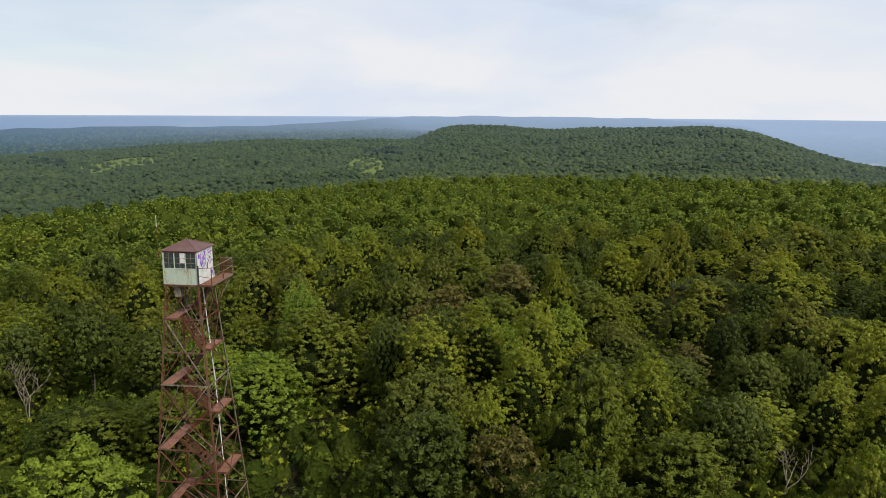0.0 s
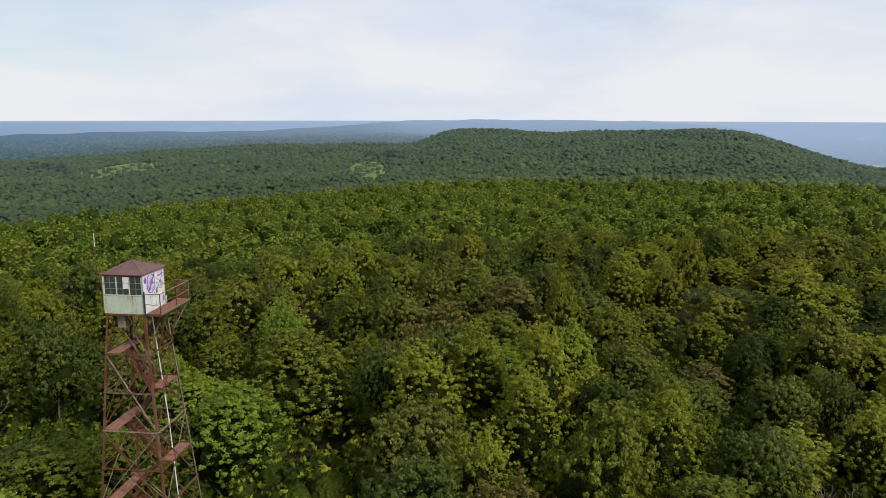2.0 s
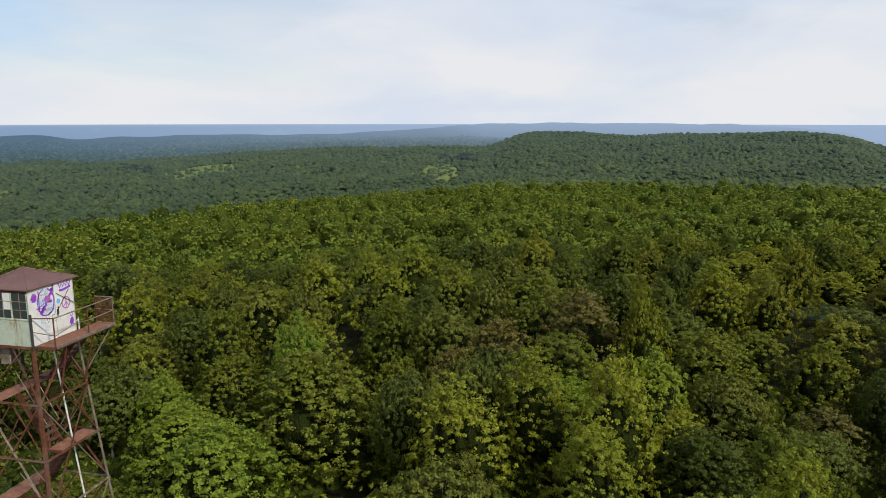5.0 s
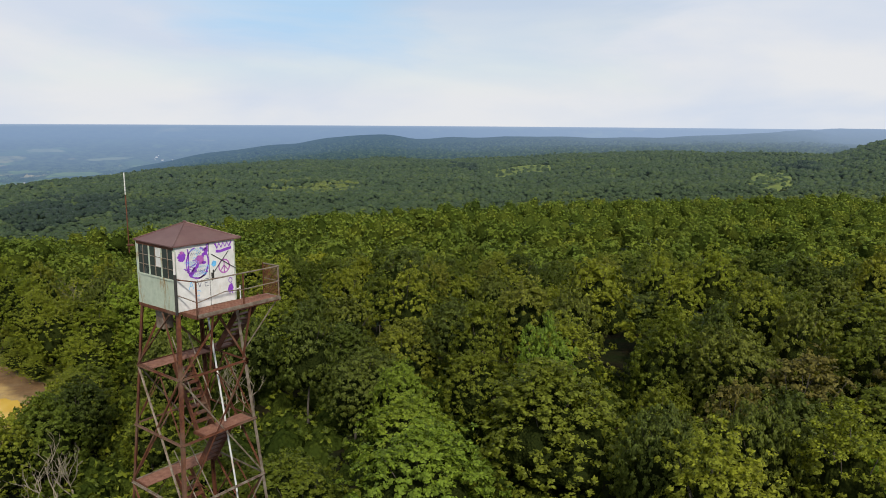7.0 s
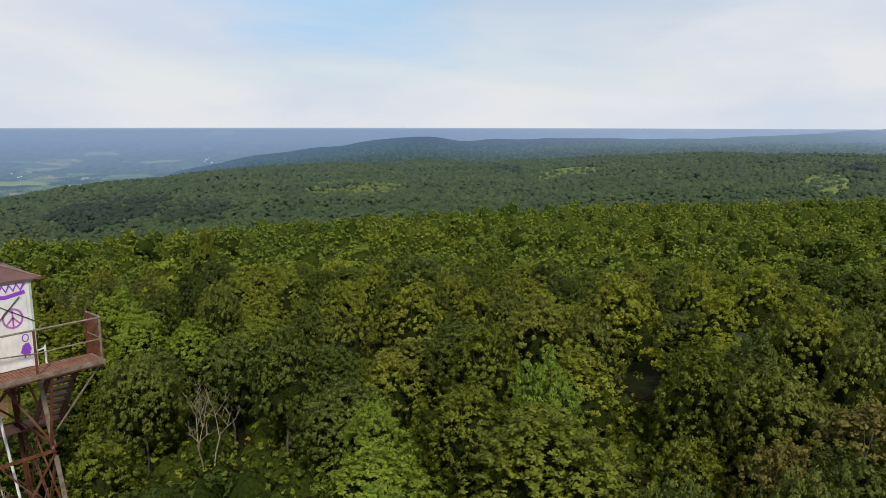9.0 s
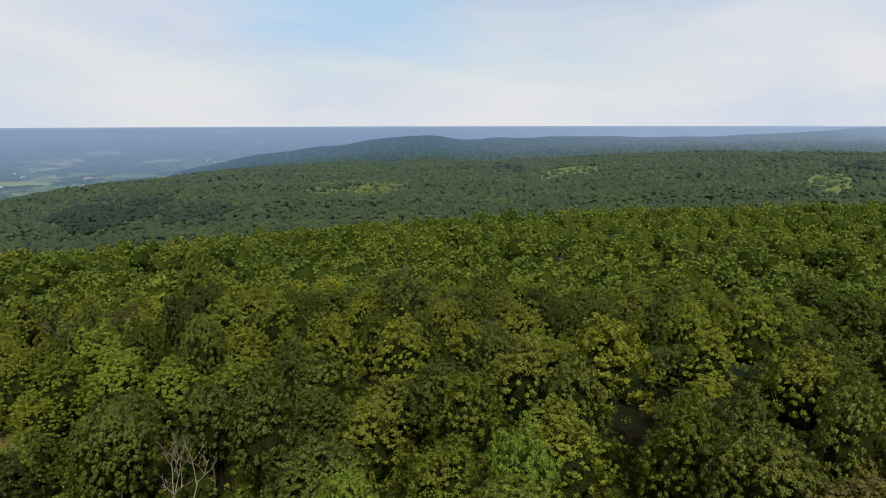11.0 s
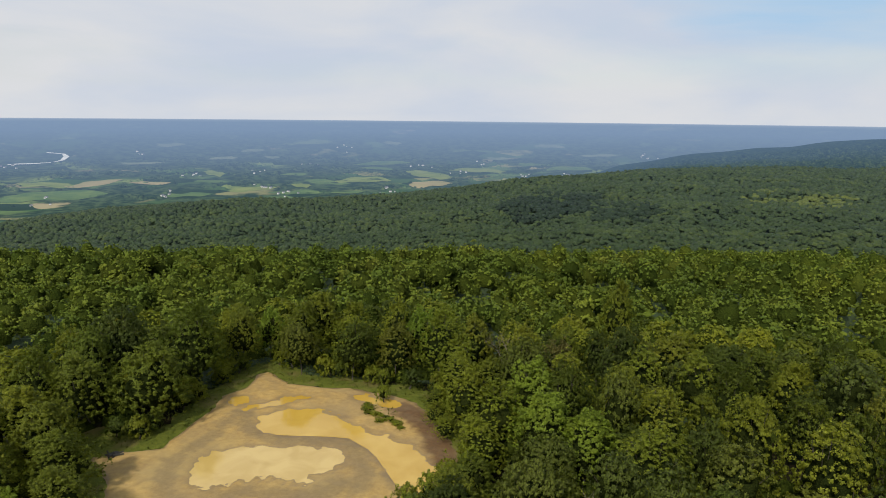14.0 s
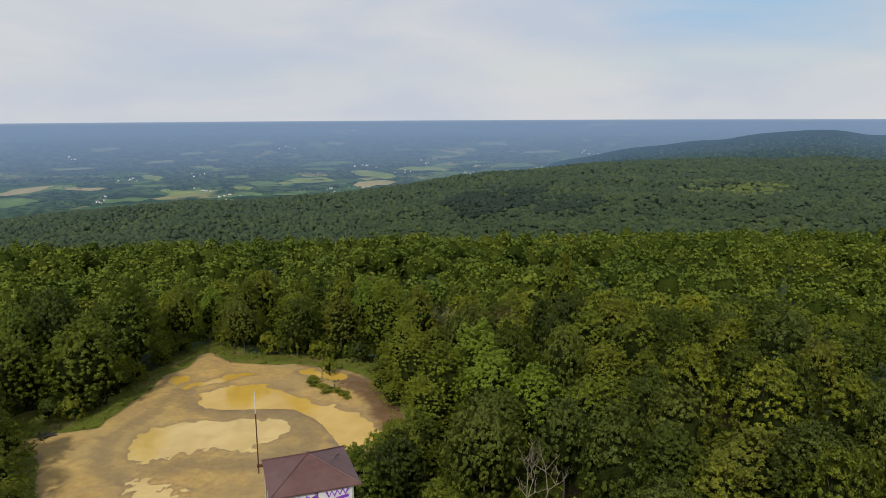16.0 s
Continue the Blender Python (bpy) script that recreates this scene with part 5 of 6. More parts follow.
part("rail", bar((WX0, WY0, DECK + 1.0), (WX1, WY0, DECK + 1.0), round_bar(0.022)), GALV, tower)
part("rail", bar((WX1, WY0, DECK + 1.0), (WX1, WY1 + 0.02, DECK + 1.0), round_bar(0.022)), GALV, tower)
low = bmesh.new()
bend = [(CX0, CY0 - 0.02, 0.54), (WX0, WY0, 0.40), (0.05, WY0, 0.56), (0.72, WY0, 0.50), (WX1, WY0, 0.52), (WX1, WY1 + 0.02, 0.52)]
for a, b in zip(bend, bend[1:]):
    add_sweep(low, (a[0], a[1], DECK + a[2]), (b[0], b[1], DECK + b[2]), round_bar(0.016))
part("lower_rail", low, GALV, tower, "bent lower rail")
mesh = bmesh.new()
for k in range(20):
    add_sweep(mesh, (WX1, WY0 + 0.037 * k, DECK + 0.05), (WX1, WY0 + 0.037 * k, DECK + 1.0), round_bar(0.007, 4))
for k in range(25):
    add_sweep(mesh, (WX1, WY0, DECK + 0.07 + 0.038 * k), (WX1, WY1, DECK + 0.07 + 0.038 * k), round_bar(0.007, 4))
part("mesh_panel", mesh, RUST, tower, "rusty wire mesh panel")
part("hand_rail", bar((1.15, -1.02, DECK - 0.25), (1.15, -1.02, DECK + 0.42), round_bar(0.022)), WHITE, tower, "white stair handrail")
part("hand_rail", bar((1.15, -1.02, DECK + 0.36), (0.99, -1.02, DECK + 0.33), round_bar(0.016)), WHITE, tower, "white stair handrail")
part("conduit", bar((0.1, -0.75, DECK - 0.1), (0.75, -0.9, DECK - 6.2), round_bar(0.03)), WHITE, tower, "white conduit pipe")
part("conduit", bar((0.75, -0.9, DECK - 6.2), (1.3, -1.1, FOOT), round_bar(0.03)), WHITE, tower, "white conduit pipe")
part("chute", box((-0.85, 0.1, DECK - 0.75), (-0.5, 0.5, DECK - 0.08), 0.02), GALV, tower, "grey metal box under the cab floor")
part("down_pipe", bar((-0.45, 0.0, DECK - 0.08), (-0.45, 0.0, DECK - 1.2), round_bar(0.05)), DARK, tower)

# The cab.
EAVE = DECK + 1.93
cab = part("cab", box((CX0, CY0, DECK - 0.06), (CX1, CY1, DECK + 0.02), 0.01), RUST, tower, "small square lookout cab")
T = 0.05
SILL = DECK + 0.92


def window_wall(a, b, inward):
    """A wall from a to b (both at floor level): low painted panel below, a band of small panes above."""
    a, b, inward = Vector(a), Vector(b), Vector(inward)
    run = (b - a)
    length = run.length
    run.normalize()

    def slab(u0, u1, z0, z1, t0, t1, bevel=0.004):
        p, q = a + run * u0 + inward * t0, a + run * u1 + inward * t1
        return box((min(p.x, q.x), min(p.y, q.y), z0), (max(p.x, q.x), max(p.y, q.y), z1), bevel)

    panel = part("wall_panel", slab(0.045, length - 0.045, DECK + 0.021, SILL, 0, T), PALE, cab, "pale green painted panel with rust streaks")
    part("seam", slab(length * 0.5 - 0.012, length * 0.5 + 0.012, DECK + 0.05, SILL - 0.03, -0.004, -0.0005, 0.001), PALE, panel)
    part("skirting", slab(0.0, length, DECK - 0.075, DECK + 0.03, -0.012, -0.001, 0.002), RUST, panel)
    win = part("window", slab(0.045, length - 0.045, SILL, SILL + 0.05, -0.02, T), PALE, cab, "band of small old window panes")
    part("head", slab(0.045, length - 0.045, EAVE - 0.09, EAVE, 0, T), RUST, win)
    cols, rows = 6, 3
    w, h = (length - 0.09) / cols, (EAVE - 0.09 - SILL - 0.05) / rows
    for k in range(cols + 1):
        wide = 0.03 if k % 2 == 0 else 0.014
        u = min(max(0.045 + w * k, 0.045 + wide), length - 0.045 - wide)
        part("mullion", slab(u - wide, u + wide, SILL + 0.05, EAVE - 0.09, 0.0, 0.035), PALE if k % 2 == 0 else GALV, win)
    for k in range(1, rows):
        z = SILL + 0.05 + h * k
        part("glazing_bar", slab(0.05, length - 0.05, z - 0.011, z + 0.011, 0.006, 0.03, 0.002), GALV, win)
    for r in range(rows):
        for c in range(cols):
            u0, z0 = 0.045 + w * c, SILL + 0.05 + h * r
            part("pane", slab(u0 + 0.005, u0 + w - 0.005, z0 + 0.003, z0 + h - 0.003, 0.016, 0.021, 0), WHITE if (c, r) in ((2, 1), (2, 2)) and a.x < 0 and b.y > 0 else GLASS, win)


window_wall((CX0, CY0, DECK), (CX0, CY1, DECK), (1, 0, 0))
window_wall((CX0, CY1, DECK), (CX1, CY1, DECK), (0, -1, 0))
window_wall((CX1, CY0, DECK), (CX1, CY1, DECK), (-1, 0, 0))
for x, y in ((CX0, CY0), (CX1, CY0), (CX1, CY1), (CX0, CY1)):
    part("corner_post", box((min(x, x - 0.045 * (1 if x > 0 else -1)), min(y, y - 0.045 * (1 if y > 0 else -1)), DECK + 0.02),
                            (max(x, x - 0.045 * (1 if x > 0 else -1)), max(y, y - 0.045 * (1 if y > 0 else -1)), EAVE), 0.004), PALE, cab)
front = part("wall_panel", box((CX0 + 0.046, CY0, DECK + 0.021), (0.05, CY0 + T, EAVE), 0.004), WHITE, cab, "white boarded wall covered in graffiti")
door = part("door", box((0.075, CY0 - 0.012, DECK + 0.03), (CX1 - 0.12, CY0 + T, EAVE - 0.04), 0.006), WHITE, cab, "white sheet-metal door covered in graffiti")
part("wall_panel", box((CX1 - 0.118, CY0, DECK + 0.021), (CX1 - 0.046, CY0 + T, EAVE), 0.004), WHITE, cab)
part("door_gap", box((0.052, CY0 + 0.02, DECK + 0.03), (0.073, CY0 + T, EAVE - 0.04), 0), DARK, cab)
part("lintel", box((0.051, CY0 + 0.001, EAVE - 0.038), (CX1 - 0.119, CY0 + T, EAVE), 0.003), WHITE, cab)
part("door_handle", box((0.10, CY0 - 0.055, DECK + 0.78), (0.125, CY0 - 0.013, DECK + 1.02), 0.006), DARK, door, "dark door handle")

roof = bmesh.new()
ring = [(-1.14, -1.14), (1.17, -1.14), (1.17, 1.08), (-1.11, 1.00)]
lowv = [roof.verts.new((x, y, EAVE + 0.0)) for x, y in ring]
uppv = [roof.verts.new((x, y, EAVE + 0.035)) for x, y in ring]
apex = roof.verts.new((0, 0, DECK + 2.46))
roof.faces.new(lowv[::-1])
for k in range(4):
    roof.faces.new((lowv[k], lowv[(k + 1) % 4], uppv[(k + 1) % 4], uppv[k]))
    roof.faces.new((uppv[k], uppv[(k + 1) % 4], apex))
roof_ob = part("roof", roof, ROOF, cab, "reddish brown hipped metal roof")
for x, y in ring:
    part("hip_cap", bar((x, y, EAVE + 0.042), (0, 0, DECK + 2.467), round_bar(0.018, 6)), ROOF, roof_ob)
part("finial", bar((0, 0, DECK + 2.44), (0, 0, DECK + 2.50), round_bar(0.05, 8)), ROOF, roof_ob)

# Antenna mast beside the back corner.
mast = part("antenna_mast", bar((-1.20, 1.10, DECK + 1.55), (-1.20, 1.10, DECK + 3.3), round_bar(0.017)), RUST, tower, "thin rusty antenna mast")
part("whip_antenna", bar((-1.20, 1.10, DECK + 3.3), (-1.20, 1.10, DECK + 3.95), round_bar(0.015, 6)), WHITE, mast, "thin white stick antenna")
part("mast_clamp", box((-1.24, 1.04, DECK + 1.75), (-1.06, 1.14, DECK + 1.80), 0.004), RUST, mast)


# ---- writing and drawing sprayed on the cab ----
def stroke(points, width, y, mat, parent, name="sprayed_mark"):
    """A flat painted line on the wall at y, through (x, height above the floor) points."""
    bm = bmesh.new()
    pts = [Vector((px, y, DECK + pz)) for px, pz in points]
    left, right = [], []
    for k, p in enumerate(pts):
        a, b = pts[max(k - 1, 0)], pts[min(k + 1, len(pts) - 1)]
        way = (b - a).normalized()
        off = Vector((-way.z, 0, way.x)) * width / 2
        left.append(bm.verts.new(p + off))
        right.append(bm.verts.new(p - off))
    for k in range(len(pts) - 1):
        bm.faces.new((left[k], left[k + 1], right[k + 1], right[k]))
    return part(name, bm, mat, parent)


def blot(cx, cz, rx, rz, y, mat, parent, seed, n=18, rough=0.22):
    """A filled, uneven patch of paint."""
    rng = random.Random(seed)
    bm = bmesh.new()
    bm.faces.new([bm.verts.new((cx + rx * math.cos(t) * (1 + rng.uniform(-rough, rough)), y, DECK + cz + rz * math.sin(t) * (1 + rng.uniform(-rough, rough))))
                  for t in (2 * math.pi * k / n for k in range(n))])
    return part("sprayed_patch", bm, mat, parent)


def arc(cx, cz, rx, rz, a0, a1, n=26):
    return [(cx + rx * math.cos(radians(a0 + (a1 - a0) * k / n)), cz + rz * math.sin(radians(a0 + (a1 - a0) * k / n))) for k in range(n + 1)]


W, D = CY0 - 0.004, CY0 - 0.016
blot(-0.84, 1.62, 0.13, 0.15, W, SPRAY_PURPLE, front, 1)
blot(-0.84, 1.74, 0.06, 0.05, W - 0.001, SPRAY_VIOLET, front, 2)
stroke(arc(-0.34, 1.38, 0.36, 0.46, 100, 275), 0.04, W, SPRAY_PURPLE, front)
stroke(arc(-0.34, 1.38, 0.37, 0.46, -85, 75), 0.05, W - 0.001, SPRAY_PURPLE, front)
stroke([(-0.62, 1.02), (-0.5, 1.10), (-0.46, 1.22), (-0.36, 1.26), (-0.30, 1.40), (-0.20, 1.44), (-0.14, 1.60), (-0.04, 1.66), (0.0, 1.80)], 0.10, W - 0.002, SPRAY_PURPLE, front)
blot(-0.26, 1.47, 0.15, 0.13, W - 0.003, SPRAY_VIOLET, front, 3)
blot(-0.12, 1.36, 0.07, 0.05, W - 0.003, SPRAY_PURPLE, front, 4)
blot(-0.42, 1.16, 0.06, 0.05, W - 0.003, SPRAY_PURPLE, front, 8)
stroke([(-0.16, 1.72), (-0.06, 1.78), (0.02, 1.74)], 0.05, W - 0.003, SPRAY_PURPLE, front)
stroke([(-0.62, 1.12), (-0.55, 0.98), (-0.46, 0.95), (-0.30, 0.92), (-0.12, 0.98), (-0.02, 1.08)], 0.04, W - 0.001, SPRAY_PURPLE, front)
for k, (x, z) in enumerate(((-0.42, 1.62), (-0.36, 1.70), (-0.48, 1.52), (-0.56, 1.30), (-0.10, 1.14), (-0.30, 1.10), (-0.20, 1.04), (-0.04, 1.22))):
    stroke([(x, z), (x + 0.05, z + 0.05), (x + 0.07, z - 0.03), (x + 0.13, z + 0.03)], 0.018, W - 0.004, SPRAY_BLUE, front)
for k, (x, z) in enumerate(((-0.80, 1.27), (-0.76, 1.20), (-0.66, 1.33), (-0.70, 1.14), (-0.62, 1.24))):
    stroke([(x, z), (x + 0.10, z + (0.04 if k % 2 else -0.05))], 0.022, W - 0.004, SPRAY_PURPLE, front)
stroke([(-0.63, 1.10), (-0.64, 1.40), (-0.62, 1.62), (-0.64, 1.82)], 0.045, W, SPRAY_PURPLE, front)
stroke([(-0.62, 1.08), (-0.44, 1.22), (-0.56, 1.30), (-0.40, 1.36), (-0.50, 1.46), (-0.34, 1.48)], 0.05, W - 0.002, SPRAY_PURPLE, front)
stroke([(-0.08, 1.58), (0.02, 1.70), (-0.10, 1.72), (0.04, 1.84), (-0.04, 1.86), (0.06, 1.90)], 0.05, W - 0.003, SPRAY_PURPLE, front)
for x0, x1, z, wave, mat in ((-0.56, -0.14, 1.78, 0.035, SPRAY_BLUE), (-0.56, -0.22, 1.66, 0.03, SPRAY_INK), (-0.76, -0.36, 1.44, 0.03, SPRAY_BLUE), (-0.70, -0.30, 1.38, 0.045, SPRAY_BLUE),
                             (-0.58, 0.0, 1.08, 0.04, SPRAY_PURPLE), (-0.52, -0.04, 1.02, 0.035, SPRAY_BLUE), (-0.50, -0.10, 1.14, 0.03, SPRAY_INK), (-0.30, 0.02, 1.26, 0.03, SPRAY_BLUE)):
    n = int((x1 - x0) / 0.035)
    stroke([(x0 + (x1 - x0) * k / n, z + (wave if k % 2 else -wave)) for k in range(n + 1)], 0.016, W - 0.005, mat, front)
# marks that nobody can read, as plain bars
for k, (x0, z0, x1, z1) in enumerate(((-0.66, 0.62, -0.58, 0.86), (-0.58, 0.86, -0.50, 0.62), (-0.63, 0.72, -0.53, 0.72), (-0.46, 0.86, -0.46, 0.64), (-0.46, 0.64, -0.40, 0.65), (-0.38, 0.86, -0.30, 0.64), (-0.30, 0.64, -0.22, 0.86),
                                      (-0.12, 0.64, -0.12, 0.86), (-0.12, 0.86, 0.02, 0.86), (-0.12, 0.75, -0.01, 0.75), (-0.12, 0.64, 0.02, 0.64))):
    stroke([(x0, z0), (x1, z1)], 0.018, W, SPRAY_BLUE if k < 3 else SPRAY_INK, front, "plain_bar")
stroke(arc(-0.36, 0.47, 0.10, 0.08, 20, 300, 12), 0.02, W, SPRAY_BLUE, front)
# zigzag crown, band, ring with spokes and small figure on the door
stroke([(0.27, 1.88), (0.34, 1.72), (0.41, 1.87), (0.48, 1.73), (0.55, 1.87), (0.62, 1.74), (0.69, 1.88), (0.76, 1.74), (0.84, 1.88)], 0.06, D, SPRAY_PURPLE, door)
stroke([(0.29, 1.64), (0.45, 1.62), (0.62, 1.65), (0.84, 1.69)], 0.085, D, SPRAY_PURPLE, door)
stroke(arc(0.56, 1.15, 0.185, 0.20, 0, 360, 30), 0.042, D, SPRAY_VIOLET, door)
for x, z in ((0.56, 0.96), (0.43, 1.02), (0.69, 1.02)):
    stroke([(0.56, 1.17), (x, z)], 0.034, D - 0.001, SPRAY_VIOLET, door)
stroke([(0.56, 1.17), (0.56, 1.35)], 0.034, D - 0.001, SPRAY_VIOLET, door)
blot(0.20, 1.28, 0.085, 0.09, D, SPRAY_BLUE, door, 5)
blot(0.76, 0.42, 0.09, 0.13, D, SPRAY_PURPLE, door, 6)
stroke([(0.66, 0.36), (0.72, 0.52), (0.80, 0.56), (0.845, 0.40)], 0.045, D - 0.001, SPRAY_PURPLE, door)
stroke(arc(0.76, 0.68, 0.06, 0.08, 0, 360, 14), 0.022, D, SPRAY_PURPLE, door)
stroke([(0.73, 0.36), (0.72, 0.24)], 0.03, D - 0.001, SPRAY_PURPLE, door)
stroke([(0.80, 0.36), (0.82, 0.26)], 0.03, D - 0.001, SPRAY_PURPLE, door)
# rods across the door, and the pipe at the corner
for a, b in (((0.12, 1.58), (0.97, 1.02)), ((0.72, 1.60), (0.18, 1.02))):
    part("wire", bar((a[0], CY0 - 0.03, DECK + a[1]), (b[0], CY0 - 0.03, DECK + b[1]), round_bar(0.010, 5)), DARK, cab)
part("door_bar", box((0.145, CY0 - 0.04, DECK + 0.84), (0.185, CY0 - 0.017, DECK + 1.10), 0.004), DARK, door, "dark upright door bar")
part("corner_pipe", bar((CX0 - 0.05, CY0 - 0.05, DECK + 1.16), (CX0 - 0.05, CY0 - 0.05, DECK + 1.80), round_bar(0.035, 8)), WHITE, cab, "white pipe at the cab corner")
part("corner_pipe", bar((CX0 - 0.05, CY0 - 0.05, DECK - 0.02), (CX0 - 0.05, CY0 - 0.05, DECK + 1.16), round_bar(0.042, 8)), DARK, cab, "dark lower length of the corner pipe")
part("cable", bar((0.55, -0.35, DECK + 2.36), (0.86, 0.4, DECK + 2.12), round_bar(0.012, 5)), GALV, roof_ob)
part("cable", bar((0.86, 0.4, DECK + 2.12), (1.04, 0.45, DECK + 1.98), round_bar(0.012, 5)), GALV, roof_ob)


# ---- bare trees, shrubs and grass ----
def bare_tree(x, y, top, seed, lean=0.0, mat=DEAD, label="bare grey dead tree among the living ones"):
    rng = random.Random(seed)
    z = float(ground(x, y))
    root = tagged(new("dead_tree"), label, "tree", "bare trees")
    root.matrix_basis = pose(x, y, z - 0.4)
    tall = top - z + 0.4
    bm = bmesh.new()

    def grow(p, way, length, r, deep):
        bend = Vector((rng.uniform(-1, 1), rng.uniform(-1, 1), rng.uniform(-0.2, 0.6))) * 0.22
        mid = p + way * length * 0.5
        way2 = (way + bend).normalized()
        end = mid + way2 * length * 0.5
        limb_bmesh(bm, p, mid, r, r * 0.82, 5)
        limb_bmesh(bm, mid, end, r * 0.82, r * 0.6, 5)
        if deep == 0:
            return
        for _ in range(rng.choice((2, 3, 3)) if deep > 1 else 2):
            side = Vector((rng.uniform(-1, 1), rng.uniform(-1, 1), rng.uniform(-0.1, 0.9)))
            start = mid.lerp(end, rng.uniform(0.2, 1.0))
            grow(start, (way2 * 0.70 + side * 0.9).normalized(), length * rng.uniform(0.52, 0.80), r * 0.64, deep - 1)

    grow(Vector((0, 0, 0)), Vector((lean, lean * 0.6, 1)).normalized(), tall * 0.40, 0.072, 4)
    part("bare_limb", bm, mat, root)


for k, (x, y, top, lean) in enumerate(((20.3, 26.8, 4.4, -0.1), (5.6, 25.0, 3.6, 0.1), (3.6, 23.2, 2.8, -0.1), (14.5, -39.5, 3.2, -0.2), (30.7, -26.5, 5.8, 0.0), (8.0, -17.6, 4.4, 0.15),
                                       (31.0, 74.0, 4.4, 0.0), (38.3, 37.8, 2.6, 0.1), (31.8, 74.9, 4.0, 0.1), (16.2, -41.0, 2.4, 0.3), (21.5, 27.6, 4.0, 0.25), (1.6, 24.6, 2.6, 0.1), (7.0, 24.8, 2.7, -0.1))):
    bare_tree(x, y, top, 100 + k, lean)

SHRUBS = [Kind(81 + k, (LEAF, LEAF_YELLOW)[k], 2.2, 1.25, 2.1, 24, 2000, 0.075, 0.5, 1.2, 0.44, 0.5) for k in range(2)]


def shrubs():
    rng = np.random.default_rng(12)
    made = 0
    while made < 74:
        x, y = rng.uniform(-26, 25), rng.uniform(31, 88)
        d = float(outside(LOT, np.array(x), np.array(y)))
        if not 1.6 < d < 4.4 or y < 44 and x < 7 or y >= 44 and x < 12.5 and d < 2.7:
            continue
        z = float(ground(x, y))
        k = int(rng.integers(2))
        ob = SHRUBS[k].plant(x, y, z + max(2.5, rng.uniform(1.6, 3.4)), "low leafy shrub at the edge of the dirt lot", wide=rng.uniform(0.7, 1.2))
        ob.name = "shrub"
        tagged(ob, category="shrub", group="shrubs round the lot")
        made += 1
    for x, y, top, wide in ((12.2, 66.6, -1.5, 0.75), (7.4, 38.9, -0.9, 1.0), (9.6, 40.0, -0.5, 1.1), (11.8, 41.0, 0.0, 1.1), (14.0, 42.2, 0.3, 1.2), (5.6, 37.4, -1.3, 0.9), (16.8, 43.6, 0.6, 1.2), (17.6, 47.0, -0.4, 1.1),
                            (3.6, 34.0, -1.4, 0.9)):
        ob = SHRUBS[1].plant(x, y, top, "low leafy shrub at the edge of the dirt lot", wide=wide)
        ob.name = "shrub"
        tagged(ob, category="shrub", group="shrubs round the lot")
    # low weeds on the bar of dry ground behind the ochre puddle
    for k in range(16):
        u = (k + rng.random()) / 16
        x, y = 9.6 + 3.4 * u + rng.normal() * 0.4, 65.6 - 7.2 * u + rng.normal() * 0.5
        ob = SHRUBS[k % 2].plant(x, y, 0.0, "low green weeds on the dirt lot")
        ob.matrix_basis = pose(x, y, float(ground(x, y)) + 0.1, 0, 0, rng.uniform(0, 360)) @ Matrix.Diagonal((rng.uniform(0.35, 0.65), rng.uniform(0.35, 0.65), rng.uniform(0.12, 0.32), 1))
        ob.name = "weed"
        tagged(ob, category="weed", group="weeds on the lot")


shrubs()


def grass():
    rng = np.random.default_rng(14)
    x, y = rng.uniform(-34, 27, 24000), rng.uniform(32, 92, 24000)
    d = outside(LOT, x, y) + 0.8 * waves(x, y, 5.0, 1.0)
    isle = outside([(9.9, 66.2), (11.5, 66.7), (13.2, 64.4), (13.8, 60.6), (13.1, 58.7), (11.7, 60.3), (10.2, 63.3)], x, y) + 0.4 * waves(x, y, 2.0, 1.0) < 0
    d = np.where(outside(GLADE, x, y) < 1.5, np.minimum(d, 3.0), d)
    keep = ((d > 0.1) & (d < 6.0)) | isle
    x, y = x[keep], y[keep]
    n = len(x)
    z = np.where(isle[keep], LOT_Z - 0.02, np.maximum(ground(x, y), LOT_Z - 0.12) + 0.06)
    t = rng.random(n) * 2 * math.pi
    h, w = rng.uniform(0.08, 0.26, n), rng.uniform(0.05, 0.12, n)
    lean = rng.normal(size=(n, 2)) * 0.14
    a = np.stack([x - np.cos(t) * w, y - np.sin(t) * w, z], -1)
    b = np.stack([x + np.cos(t) * w, y + np.sin(t) * w, z], -1)
    c = np.stack([x + lean[:, 0], y + lean[:, 1], z + h], -1)
    verts = np.stack([a, b, c], 1).reshape(-1, 3)
    me = mesh_of("grass", verts, np.arange(len(verts)).reshape(-1, 3), [GRASS], smooth=True)
    me.normals_split_custom_set_from_vertices([(0.0, 0.0, 1.0)] * len(verts))
    tagged(new("grass", me), "rough green grass along the lot's edge", "grass", kind="stuff")


grass()
# a small heap of charred wood at the lot's edge
heap = tagged(new("burnt_log_pile"), "small heap of charred logs on the dirt", "log pile")
heap.matrix_basis = pose(-18.2, 59.2, LOT_Z)
for k in range(9):
    rr = random.Random(300 + k)
    a = rr.uniform(0, math.pi)
    c = Vector((rr.uniform(-0.7, 0.7), rr.uniform(-0.4, 0.4), 0.06 + 0.09 * (k // 3)))
    part("log", bar(c - Vector((math.cos(a), math.sin(a), 0.03)) * 0.6, c + Vector((math.cos(a), math.sin(a), 0.03)) * 0.6, round_bar(0.08, 7)), DARK, heap)


